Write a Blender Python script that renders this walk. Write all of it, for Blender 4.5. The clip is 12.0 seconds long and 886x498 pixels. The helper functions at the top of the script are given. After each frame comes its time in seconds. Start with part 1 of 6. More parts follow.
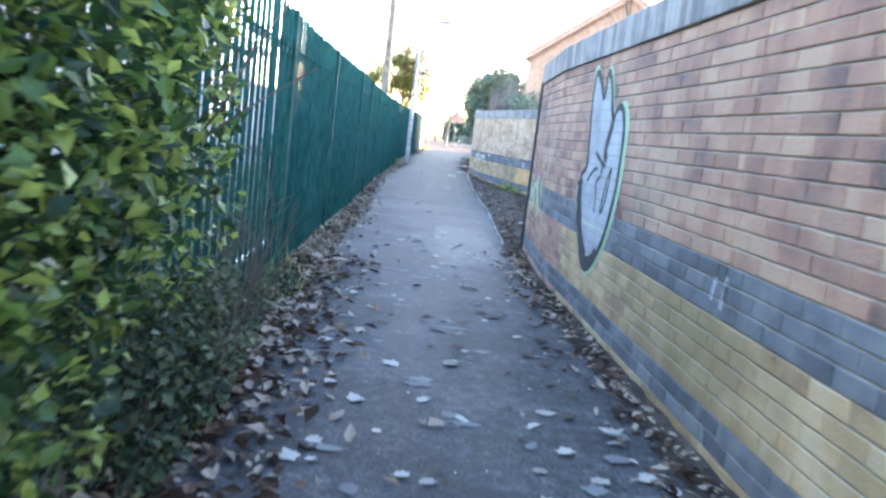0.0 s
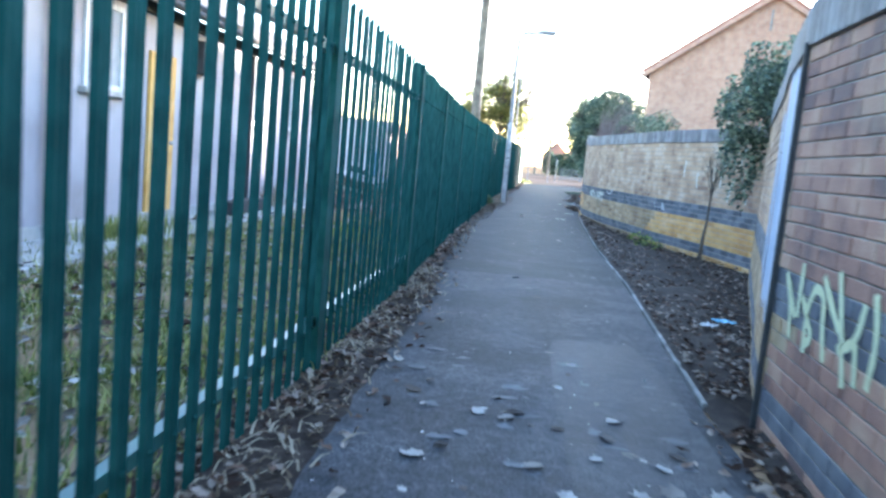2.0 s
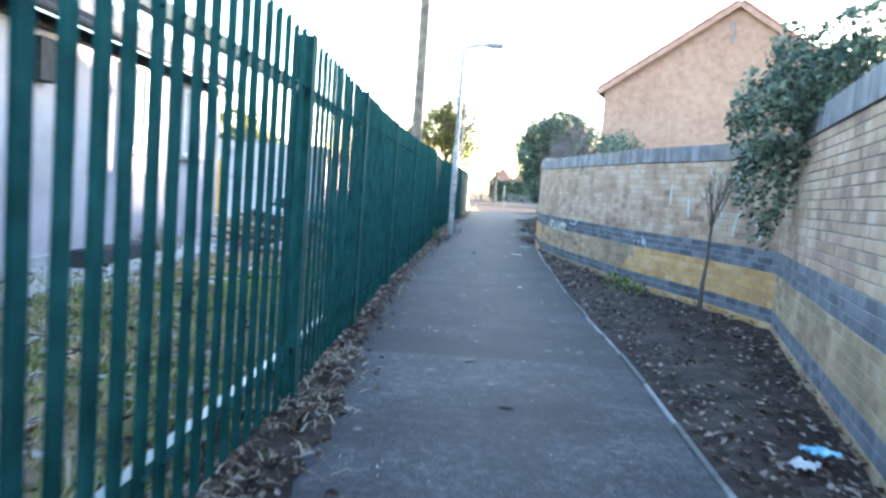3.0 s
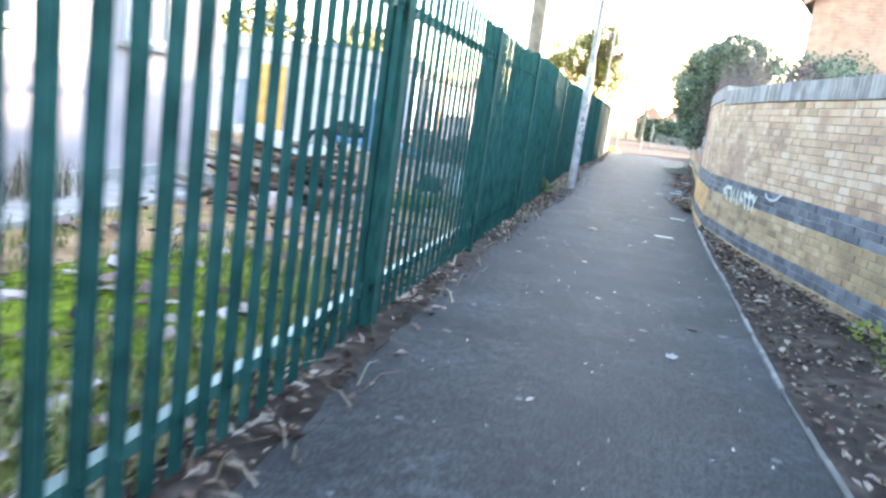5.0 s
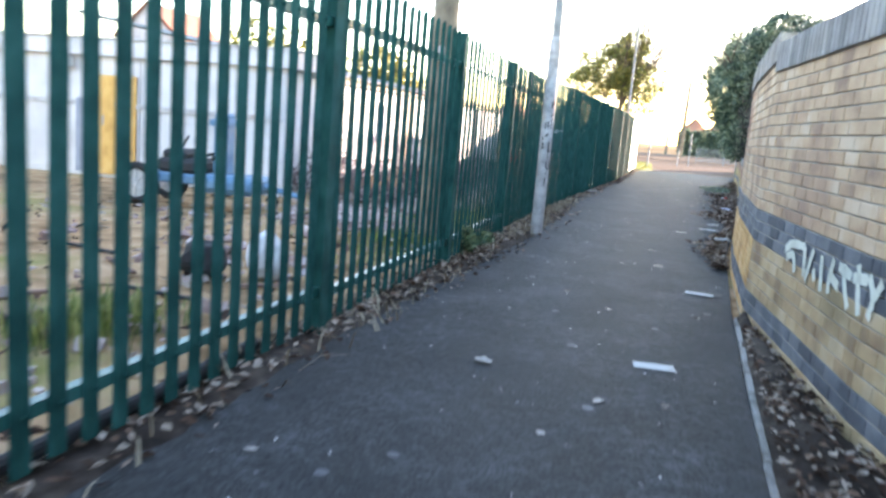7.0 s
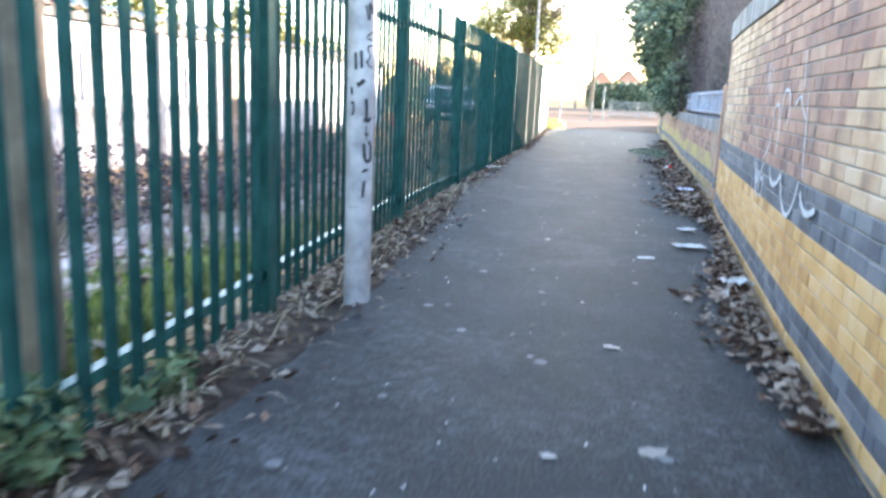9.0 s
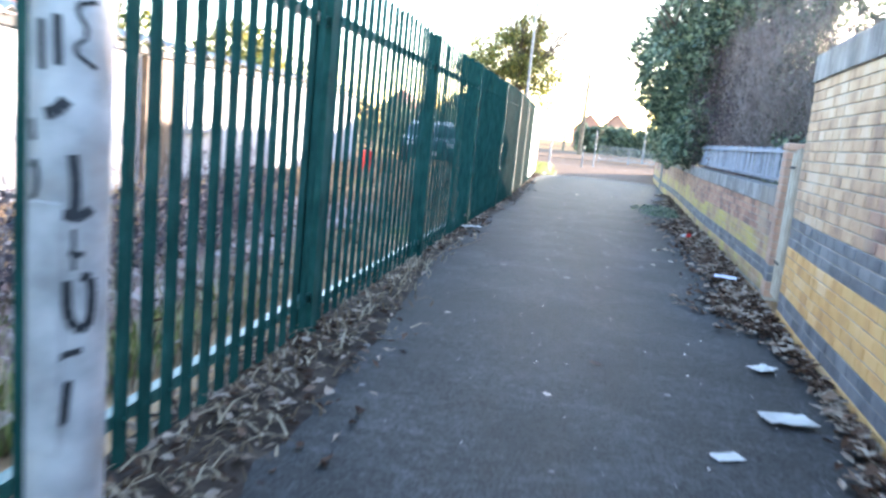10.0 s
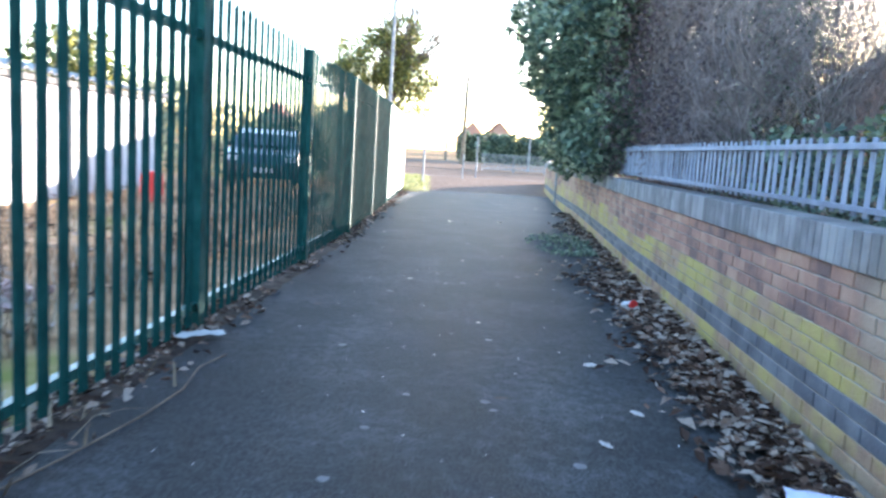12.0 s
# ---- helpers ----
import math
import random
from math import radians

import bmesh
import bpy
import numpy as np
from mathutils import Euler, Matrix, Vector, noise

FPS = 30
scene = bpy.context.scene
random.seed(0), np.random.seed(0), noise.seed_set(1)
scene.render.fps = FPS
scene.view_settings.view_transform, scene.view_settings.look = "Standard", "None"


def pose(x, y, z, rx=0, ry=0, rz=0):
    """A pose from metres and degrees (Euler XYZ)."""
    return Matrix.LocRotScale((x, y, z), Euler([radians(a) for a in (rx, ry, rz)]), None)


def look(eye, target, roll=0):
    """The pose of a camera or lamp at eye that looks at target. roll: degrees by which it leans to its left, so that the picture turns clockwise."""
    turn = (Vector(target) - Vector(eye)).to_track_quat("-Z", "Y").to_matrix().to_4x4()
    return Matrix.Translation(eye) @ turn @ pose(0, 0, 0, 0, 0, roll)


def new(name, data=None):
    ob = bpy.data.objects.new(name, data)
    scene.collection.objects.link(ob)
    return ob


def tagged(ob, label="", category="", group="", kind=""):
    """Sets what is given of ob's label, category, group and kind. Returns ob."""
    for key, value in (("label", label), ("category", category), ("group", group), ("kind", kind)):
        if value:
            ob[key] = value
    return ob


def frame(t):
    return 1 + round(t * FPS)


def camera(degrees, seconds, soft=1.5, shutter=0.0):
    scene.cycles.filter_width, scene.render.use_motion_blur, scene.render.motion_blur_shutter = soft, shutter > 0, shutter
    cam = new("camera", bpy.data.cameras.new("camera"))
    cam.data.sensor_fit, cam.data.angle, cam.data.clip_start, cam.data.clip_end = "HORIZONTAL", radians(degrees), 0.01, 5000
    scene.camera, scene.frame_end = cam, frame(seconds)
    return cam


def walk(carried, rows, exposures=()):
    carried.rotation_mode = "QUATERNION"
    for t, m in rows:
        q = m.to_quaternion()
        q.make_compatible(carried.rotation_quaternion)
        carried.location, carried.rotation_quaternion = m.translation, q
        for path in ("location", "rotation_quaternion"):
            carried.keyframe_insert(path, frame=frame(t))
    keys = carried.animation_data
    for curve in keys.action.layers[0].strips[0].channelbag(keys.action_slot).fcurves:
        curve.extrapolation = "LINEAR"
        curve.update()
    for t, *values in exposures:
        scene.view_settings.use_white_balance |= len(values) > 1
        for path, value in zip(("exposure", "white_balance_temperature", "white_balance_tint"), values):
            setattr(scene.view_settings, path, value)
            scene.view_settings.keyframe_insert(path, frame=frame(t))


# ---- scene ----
cam = camera(60.89, 12.0, soft=2.6, shutter=0.3)
PATH = [
    (0.0, pose(0.012, -0.250, 1.215, 81.29, -6.63, -2.12)),
    (0.5, pose(0.000, 0.860, 1.224, 80.94, -5.77, -0.65)),
    (1.0, pose(0.090, 2.123, 1.174, 83.90, -5.07, 1.70)),
    (1.5, pose(0.101, 3.243, 1.224, 90.10, -1.90, -0.06)),
    (2.0, pose(0.036, 4.441, 1.206, 83.01, -5.26, 5.33)),
    (2.5, pose(0.003, 5.733, 1.217, 84.45, -5.67, 6.44)),
    (3.0, pose(0.015, 7.039, 1.227, 85.41, -4.23, 1.28)),
    (3.2, pose(-0.033, 7.585, 1.249, 82.88, -4.35, 3.13)),
    (4.8, pose(0.211, 11.828, 1.261, 79.47, -7.04, 11.84)),
    (5.0, pose(0.283, 12.372, 1.279, 79.02, -7.94, 12.10)),
    (5.5, pose(0.382, 13.737, 1.303, 80.83, -2.40, 7.61)),
    (6.0, pose(0.644, 15.164, 1.283, 81.04, -2.68, 7.58)),
    (6.5, pose(0.959, 16.573, 1.252, 79.42, -2.27, 12.29)),
    (7.0, pose(1.075, 17.976, 1.237, 80.67, -4.71, 15.23)),
    (7.2, pose(0.999, 18.533, 1.250, 82.87, -3.90, 11.72)),
    (8.8, pose(0.853, 22.765, 1.163, 77.79, 0.09, 7.46)),
    (9.0, pose(0.891, 23.316, 1.194, 78.24, -2.51, 8.39)),
    (9.5, pose(0.898, 24.666, 1.221, 80.71, -1.97, 3.48)),
    (10.0, pose(0.742, 26.020, 1.258, 80.83, -5.65, 7.53)),
    (10.5, pose(0.830, 27.457, 1.229, 84.28, -3.47, 3.51)),
    (11.0, pose(0.973, 28.877, 1.220, 82.92, -4.72, 2.25)),
    (11.5, pose(1.150, 30.186, 1.242, 82.47, -5.11, 2.02)),
    (12.0, pose(1.248, 31.236, 1.224, 82.42, -3.67, -1.06)),
]
walk(cam, PATH, exposures=[(0.0, 4.40, 5920, 22), (0.5, 4.40, 5920, 22), (1.0, 4.04, 5820, 20), (1.5, 3.49, 5520, 17), (2.0, 3.89, 5570, 17), (2.5, 4.03, 5720, 16), (3.0, 3.83, 5720, 16), (5.0, 4.45, 6620, 20), (5.5, 4.15, 6570, 20), (6.0, 3.92, 6720, 22), (7.0, 3.86, 6670, 21), (9.0, 4.32, 6420, 21), (9.5, 4.16, 6120, 20), (10.0, 4.08, 6020, 19), (10.5, 3.77, 5590, 18), (11.0, 3.73, 5600, 17), (12.0, 3.73, 5620, 17)])

# ---- light: a low winter sun, ahead and to the right, under a clear sky ----
SUN_TURN, SUN_HEIGHT = 28.0, 5.8
world = bpy.data.worlds.new("sky")
scene.world = world
world.use_nodes = True
wn = world.node_tree.nodes
wn.clear()
sky = wn.new("ShaderNodeTexSky")
sky.sky_type, sky.sun_disc = "NISHITA", False
sky.sun_elevation, sky.sun_rotation = radians(SUN_HEIGHT), radians(SUN_TURN)
sky.air_density, sky.dust_density, sky.ozone_density = 1.0, 0.5, 1.5
bg = wn.new("ShaderNodeBackground")
bg.inputs["Strength"].default_value = 0.15
out = wn.new("ShaderNodeOutputWorld")
world.node_tree.links.new(sky.outputs[0], bg.inputs["Color"])
world.node_tree.links.new(bg.outputs[0], out.inputs[0])
sun_data = bpy.data.lights.new("sun", "SUN")
sun_data.energy, sun_data.angle, sun_data.color = 4.0, radians(0.6), (1.0, 0.84, 0.64)
sun = new("sun", sun_data)
a, e = radians(SUN_TURN), radians(SUN_HEIGHT)
sun.matrix_world = look((0, 0, 0), (-math.sin(a) * math.cos(e), -math.cos(a) * math.cos(e), -math.sin(e)))
sun.location = (20, 20, 30)


# ---- materials ----
def material(name, stops, scale=8.0, rough=(0.7, 0.95), bump=0.3, grain=60.0, metal=0.0, pieces=0.0, big=0.35, detail=6.0,
             patch=None, spec=0.4, coat=0.0, speck=None):
    """Noise-driven surface: colour stops over a fine and a broad noise, with roughness and relief of its own.
    pieces: how far each piece differs from the next. patch: (colour, scale, from, to) of broad stains."""
    m = bpy.data.materials.new(name)
    m.use_nodes = True
    nt = m.node_tree
    nodes, link = nt.nodes, nt.links.new
    bsdf = nodes["Principled BSDF"]
    geo = nodes.new("ShaderNodeNewGeometry")
    fine = nodes.new("ShaderNodeTexNoise")
    fine.inputs["Scale"].default_value, fine.inputs["Detail"].default_value = scale, detail
    link(geo.outputs["Position"], fine.inputs["Vector"])
    broad = nodes.new("ShaderNodeTexNoise")
    broad.inputs["Scale"].default_value, broad.inputs["Detail"].default_value = scale * 0.13, 3.0
    link(geo.outputs["Position"], broad.inputs["Vector"])
    mix = nodes.new("ShaderNodeMath")
    mix.operation = "MULTIPLY_ADD"
    link(broad.outputs["Fac"], mix.inputs[0])
    mix.inputs[1].default_value = big
    link(fine.outputs["Fac"], mix.inputs[2])
    fac = nodes.new("ShaderNodeMath")
    fac.operation = "SUBTRACT"
    link(mix.outputs[0], fac.inputs[0])
    fac.inputs[1].default_value = big * 0.5
    last = fac.outputs[0]
    if pieces:
        info = nodes.new("ShaderNodeObjectInfo")
        both = nodes.new("ShaderNodeMath")
        both.operation = "ADD"
        link(info.outputs["Random"], both.inputs[0])
        link(geo.outputs["Random Per Island"], both.inputs[1])
        fract = nodes.new("ShaderNodeMath")
        fract.operation = "FRACT"
        link(both.outputs[0], fract.inputs[0])
        centred = nodes.new("ShaderNodeMath")
        centred.operation = "SUBTRACT"
        link(fract.outputs[0], centred.inputs[0])
        centred.inputs[1].default_value = 0.5
        more = nodes.new("ShaderNodeMath")
        more.operation = "MULTIPLY_ADD"
        link(centred.outputs[0], more.inputs[0])
        more.inputs[1].default_value = pieces
        link(last, more.inputs[2])
        last = more.outputs[0]
    ramp = nodes.new("ShaderNodeValToRGB")
    el = ramp.color_ramp.elements
    while len(el) < len(stops):
        el.new(0.5)
    for k, c in enumerate(stops):
        el[k].position = 0.28 + 0.44 * k / max(1, len(stops) - 1)
        el[k].color = (*c, 1)
    link(last, ramp.inputs[0])
    colour = ramp.outputs[0]
    if patch:
        tint, pscale, p0, p1 = patch
        pn = nodes.new("ShaderNodeTexNoise")
        pn.inputs["Scale"].default_value, pn.inputs["Detail"].default_value = pscale, 5.0
        pn.inputs["Roughness"].default_value = 0.62
        link(geo.outputs["Position"], pn.inputs["Vector"])
        pr = nodes.new("ShaderNodeMapRange")
        pr.inputs["From Min"].default_value, pr.inputs["From Max"].default_value = p0, p1
        link(pn.outputs["Fac"], pr.inputs["Value"])
        blend = nodes.new("ShaderNodeMix")
        blend.data_type = "RGBA"
        link(pr.outputs[0], blend.inputs["Factor"])
        link(colour, blend.inputs["A"])
        blend.inputs["B"].default_value = (*tint, 1)
        colour = blend.outputs["Result"]
    if speck:
        sn = nodes.new("ShaderNodeTexNoise")
        sn.inputs["Scale"].default_value, sn.inputs["Detail"].default_value = speck[0], 2.0
        link(geo.outputs["Position"], sn.inputs["Vector"])
        sr = nodes.new("ShaderNodeMapRange")
        sr.inputs["From Min"].default_value, sr.inputs["From Max"].default_value = 0.36, 0.66
        sr.inputs["To Min"].default_value, sr.inputs["To Max"].default_value = speck[1], speck[2]
        link(sn.outputs["Fac"], sr.inputs["Value"])
        times = nodes.new("ShaderNodeVectorMath")
        times.operation = "SCALE"
        link(colour, times.inputs[0])
        link(sr.outputs[0], times.inputs["Scale"])
        colour = times.outputs[0]
    link(colour, bsdf.inputs["Base Color"])
    rr = nodes.new("ShaderNodeMapRange")
    rr.inputs["To Min"].default_value, rr.inputs["To Max"].default_value = rough
    link(fine.outputs["Fac"], rr.inputs["Value"])
    link(rr.outputs[0], bsdf.inputs["Roughness"])
    bsdf.inputs["Metallic"].default_value = metal
    bsdf.inputs["Specular IOR Level"].default_value = spec
    bsdf.inputs["Coat Weight"].default_value = coat
    if bump:
        gn = nodes.new("ShaderNodeTexNoise")
        gn.inputs["Scale"].default_value, gn.inputs["Detail"].default_value = grain, 4.0
        link(geo.outputs["Position"], gn.inputs["Vector"])
        bn = nodes.new("ShaderNodeBump")
        bn.inputs["Strength"].default_value, bn.inputs["Distance"].default_value = bump, 0.01
        link(gn.outputs["Fac"], bn.inputs["Height"])
        link(bn.outputs[0], bsdf.inputs["Normal"])
    return m


def leaf_material(name, stops, pieces=0.9, through_light=0.25, rough=(0.35, 0.6), spec=0.5):
    m = material(name, stops, scale=2.2, rough=rough, bump=0.0, pieces=pieces, spec=spec)
    nt = m.node_tree
    bsdf = nt.nodes["Principled BSDF"]
    tl = nt.nodes.new("ShaderNodeBsdfTranslucent")
    nt.links.new(bsdf.inputs["Base Color"].links[0].from_socket, tl.inputs["Color"])
    ms = nt.nodes.new("ShaderNodeMixShader")
    ms.inputs[0].default_value = through_light
    nt.links.new(bsdf.outputs[0], ms.inputs[1])
    nt.links.new(tl.outputs[0], ms.inputs[2])
    nt.links.new(ms.outputs[0], nt.nodes["Material Output"].inputs["Surface"])
    return m


ASPHALT = material("asphalt", [(0.034, 0.035, 0.038), (0.056, 0.057, 0.062), (0.095, 0.097, 0.104)], scale=14, rough=(0.55, 0.8), bump=0.6, grain=170,
                   patch=((0.03, 0.03, 0.03), 0.7, 0.52, 0.72), big=0.7, spec=0.14, speck=(75, 0.55, 1.6))
ASPHALT_DARK = material("dark_asphalt", [(0.022, 0.024, 0.025), (0.035, 0.037, 0.039), (0.062, 0.065, 0.069)], scale=14, rough=(0.55, 0.8), bump=0.6, grain=170,
                        patch=((0.03, 0.032, 0.034), 0.5, 0.5, 0.7), big=0.7, spec=0.14, speck=(75, 0.55, 1.6))
ASPHALT_PATCH = material("pale_asphalt", [(0.036, 0.038, 0.041), (0.056, 0.058, 0.062), (0.086, 0.089, 0.095)], scale=12, rough=(0.5, 0.75), bump=0.5, grain=170, big=0.7, spec=0.2, speck=(75, 0.6, 1.5))
DIRT = material("dirt", [(0.018, 0.013, 0.011), (0.044, 0.033, 0.027), (0.09, 0.07, 0.056)], scale=9, bump=1.0, grain=45, big=0.6, spec=0.1)
YARD = material("yard_ground", [(0.18, 0.112, 0.062), (0.37, 0.235, 0.135), (0.51, 0.345, 0.215)], scale=3.5, bump=1.0, grain=30,
                patch=((0.19, 0.19, 0.06), 0.45, 0.56, 0.7), big=0.8, spec=0.0, rough=(0.85, 1.0))
KERB = material("kerb_stone", [(0.13, 0.125, 0.115), (0.21, 0.205, 0.19), (0.30, 0.285, 0.27)], scale=9, bump=0.5, grain=80, pieces=0.6, patch=((0.09, 0.08, 0.07), 2.0, 0.5, 0.65))
MORTAR = material("mortar", [(0.20, 0.175, 0.145), (0.31, 0.275, 0.235), (0.43, 0.385, 0.33)], scale=6, bump=0.7, grain=90)
BRICK_RED = material("brick_red", [(0.17, 0.10, 0.085), (0.31, 0.165, 0.12), (0.39, 0.215, 0.15), (0.46, 0.29, 0.20)], scale=4, bump=0.5, grain=70,
                     pieces=0.30, patch=((0.40, 0.29, 0.20), 0.8, 0.52, 0.72), big=0.7)
BRICK_BUFF = material("brick_buff", [(0.28, 0.17, 0.115), (0.44, 0.28, 0.175), (0.53, 0.355, 0.225), (0.58, 0.43, 0.31)], scale=4, bump=0.5, grain=70,
                      pieces=0.26, patch=((0.36, 0.215, 0.145), 0.9, 0.54, 0.74), big=0.7)
BRICK_TAN = material("brick_tan", [(0.27, 0.17, 0.10), (0.42, 0.28, 0.155), (0.49, 0.34, 0.19), (0.54, 0.40, 0.26)], scale=4, bump=0.5, grain=70,
                     pieces=0.30, patch=((0.25, 0.18, 0.095), 1.1, 0.44, 0.66), big=0.7)
BRICK_OCHRE = material("brick_ochre", [(0.45, 0.235, 0.085), (0.57, 0.315, 0.11), (0.63, 0.37, 0.15), (0.66, 0.43, 0.23)], scale=4, bump=0.45, grain=70,
                       pieces=0.34, patch=((0.60, 0.37, 0.15), 0.9, 0.5, 0.7), big=0.7)
BRICK_BLUE = material("brick_blue", [(0.085, 0.088, 0.10), (0.13, 0.133, 0.15), (0.19, 0.193, 0.205)], scale=6, bump=0.4, grain=60, pieces=0.4, rough=(0.6, 0.85), spec=0.25)
BRICK_MOSS = material("brick_mossy", [(0.24, 0.145, 0.10), (0.36, 0.23, 0.145), (0.44, 0.30, 0.19)], scale=5, bump=0.6, grain=60, pieces=0.25,
                      patch=((0.44, 0.345, 0.11), 1.7, 0.44, 0.62))
COPING = material("coping_brick", [(0.15, 0.14, 0.14), (0.23, 0.215, 0.215), (0.32, 0.30, 0.29)], scale=6, bump=0.5, grain=60, pieces=0.4, patch=((0.24, 0.20, 0.165), 0.8, 0.5, 0.7))
GREEN = material("green_paint", [(0.008, 0.044, 0.039), (0.014, 0.068, 0.060), (0.024, 0.095, 0.084)], scale=7, rough=(0.75, 0.95), bump=0.12, grain=40, spec=0.1)
# fence green lifted to a sunlit tone for the last bays
SUNLIT_GREEN = material("sunlit_green_paint", [(0.13, 0.19, 0.155), (0.19, 0.26, 0.215), (0.25, 0.32, 0.265)], scale=3, rough=(0.6, 0.85), bump=0.15, grain=40, spec=0.2)
GALV = material("galvanised_steel", [(0.27, 0.265, 0.27), (0.42, 0.41, 0.42), (0.54, 0.525, 0.53)], scale=11, rough=(0.55, 0.8), bump=0.15, grain=40, metal=0.1, big=0.8, patch=((0.34, 0.30, 0.28), 3.0, 0.52, 0.68))
WHITESHEET = material("white_sheet", [(0.44, 0.43, 0.445), (0.56, 0.55, 0.565), (0.64, 0.63, 0.64)], scale=1.5, bump=0.2, grain=50, patch=((0.40, 0.37, 0.34), 0.9, 0.58, 0.76))
WHITEWALL = material("painted_render", [(0.31, 0.28, 0.295), (0.40, 0.365, 0.385), (0.46, 0.425, 0.445)], scale=1.5, bump=0.4, grain=60, patch=((0.30, 0.27, 0.25), 0.6, 0.55, 0.74))
DARKTRIM = material("dark_trim", [(0.02, 0.022, 0.025), (0.045, 0.047, 0.05)], scale=9, bump=0.2)
SLATE = material("roof_slate", [(0.05, 0.05, 0.055), (0.10, 0.10, 0.105), (0.17, 0.165, 0.16)], scale=4, bump=0.5, grain=30, pieces=0.4)
CORRUGATED = material("corrugated_sheet", [(0.16, 0.165, 0.16), (0.26, 0.26, 0.25), (0.34, 0.33, 0.31)], scale=3, bump=0.4, grain=30)
YELLOWDOOR = material("ochre_board", [(0.50, 0.27, 0.07), (0.64, 0.38, 0.12), (0.70, 0.45, 0.18)], scale=4, bump=0.2)
BOARD = material("grey_window_board", [(0.26, 0.26, 0.275), (0.34, 0.34, 0.355), (0.41, 0.41, 0.42)], scale=3, bump=0.2, grain=40)
RUSTWOOD = material("red_brown_timber", [(0.07, 0.038, 0.03), (0.15, 0.08, 0.06), (0.25, 0.15, 0.115)], scale=6, bump=0.6, grain=40, pieces=0.6)
WOOD = material("weathered_wood", [(0.12, 0.085, 0.06), (0.22, 0.16, 0.11), (0.34, 0.27, 0.20)], scale=7, bump=0.6, grain=40, pieces=0.5)
GREYWOOD = material("grey_gate_wood", [(0.24, 0.20, 0.155), (0.36, 0.31, 0.25), (0.46, 0.41, 0.34)], scale=8, bump=0.6, grain=60, pieces=0.4, spec=0.1)
BARK = material("bark", [(0.05, 0.038, 0.03), (0.10, 0.08, 0.062), (0.17, 0.14, 0.11)], scale=9, bump=0.9, grain=30)
TWIG = material("twig", [(0.13, 0.105, 0.105), (0.22, 0.18, 0.175), (0.34, 0.29, 0.275)], scale=9, bump=0.2, pieces=0.6)
POLEWOOD = material("pole_wood", [(0.10, 0.078, 0.058), (0.18, 0.145, 0.105), (0.26, 0.215, 0.16)], scale=5, bump=0.5, grain=30)
LEAF_HEDGE = leaf_material("hedge_leaf", [(0.018, 0.046, 0.016), (0.05, 0.10, 0.026), (0.12, 0.19, 0.04), (0.28, 0.34, 0.08)], through_light=0.42)
LEAF_DARK = leaf_material("evergreen_leaf", [(0.05, 0.08, 0.06), (0.09, 0.135, 0.092), (0.145, 0.20, 0.13), (0.24, 0.285, 0.19)], through_light=0.35, rough=(0.3, 0.5), spec=0.5)
LEAF_IVY = leaf_material("ivy_leaf", [(0.014, 0.03, 0.016), (0.03, 0.055, 0.026), (0.06, 0.09, 0.04), (0.11, 0.13, 0.06)], through_light=0.2, rough=(0.4, 0.65), spec=0.35)
LEAF_WEED = leaf_material("weed_leaf", [(0.05, 0.09, 0.05), (0.10, 0.16, 0.08), (0.17, 0.23, 0.12)], through_light=0.25, rough=(0.5, 0.7), spec=0.3)
LEAF_TREE = leaf_material("tree_leaf", [(0.06, 0.08, 0.02), (0.13, 0.14, 0.035), (0.25, 0.23, 0.06)], through_light=0.4)
LEAF_DEAD = leaf_material("dead_leaf", [(0.04, 0.023, 0.016), (0.10, 0.058, 0.04), (0.19, 0.12, 0.085), (0.36, 0.29, 0.24)], pieces=1.0, through_light=0.1, rough=(0.75, 0.95), spec=0.15)
LEAF_BROWN = leaf_material("brown_leaf", [(0.085, 0.068, 0.075), (0.14, 0.11, 0.115), (0.21, 0.165, 0.16)], through_light=0.3, rough=(0.8, 1.0), spec=0.05)
GRASS = leaf_material("grass_blade", [(0.07, 0.105, 0.018), (0.17, 0.21, 0.04), (0.34, 0.33, 0.10)])
PAPER = material("paper", [(0.40, 0.395, 0.385), (0.50, 0.495, 0.485), (0.58, 0.575, 0.57)], scale=12, bump=0.3)
PAINT_WHITE = material("spray_white", [(0.42, 0.42, 0.435), (0.53, 0.53, 0.545), (0.61, 0.61, 0.62)], scale=5, bump=0.3, grain=70)
PAINT_SILVER = material("spray_silver", [(0.26, 0.265, 0.29), (0.38, 0.385, 0.41), (0.48, 0.485, 0.51)], scale=4, bump=0.4, grain=70, big=0.8)
PAINT_BLUE = material("spray_pale_blue", [(0.30, 0.36, 0.46), (0.42, 0.47, 0.57), (0.55, 0.58, 0.64)], scale=3, bump=0.4, grain=70, big=0.9)
PAINT_BLACK = material("spray_black", [(0.018, 0.02, 0.024), (0.04, 0.042, 0.048)], scale=5, bump=0.3, grain=70)
PAINT_MINT = material("spray_mint", [(0.36, 0.48, 0.31), (0.46, 0.58, 0.38)], scale=5, bump=0.3, grain=70)
PAINT_YELLOW = material("spray_pale_yellow", [(0.58, 0.60, 0.36), (0.70, 0.72, 0.46)], scale=5, bump=0.3, grain=70)
PAINT_PALE = material("spray_cream", [(0.50, 0.50, 0.42), (0.62, 0.62, 0.53), (0.70, 0.70, 0.62)], scale=5, bump=0.3, grain=70)
BLUEPAINT = material("blue_paint", [(0.06, 0.14, 0.24), (0.10, 0.21, 0.33), (0.16, 0.28, 0.40)], scale=5, rough=(0.35, 0.6), bump=0.1)
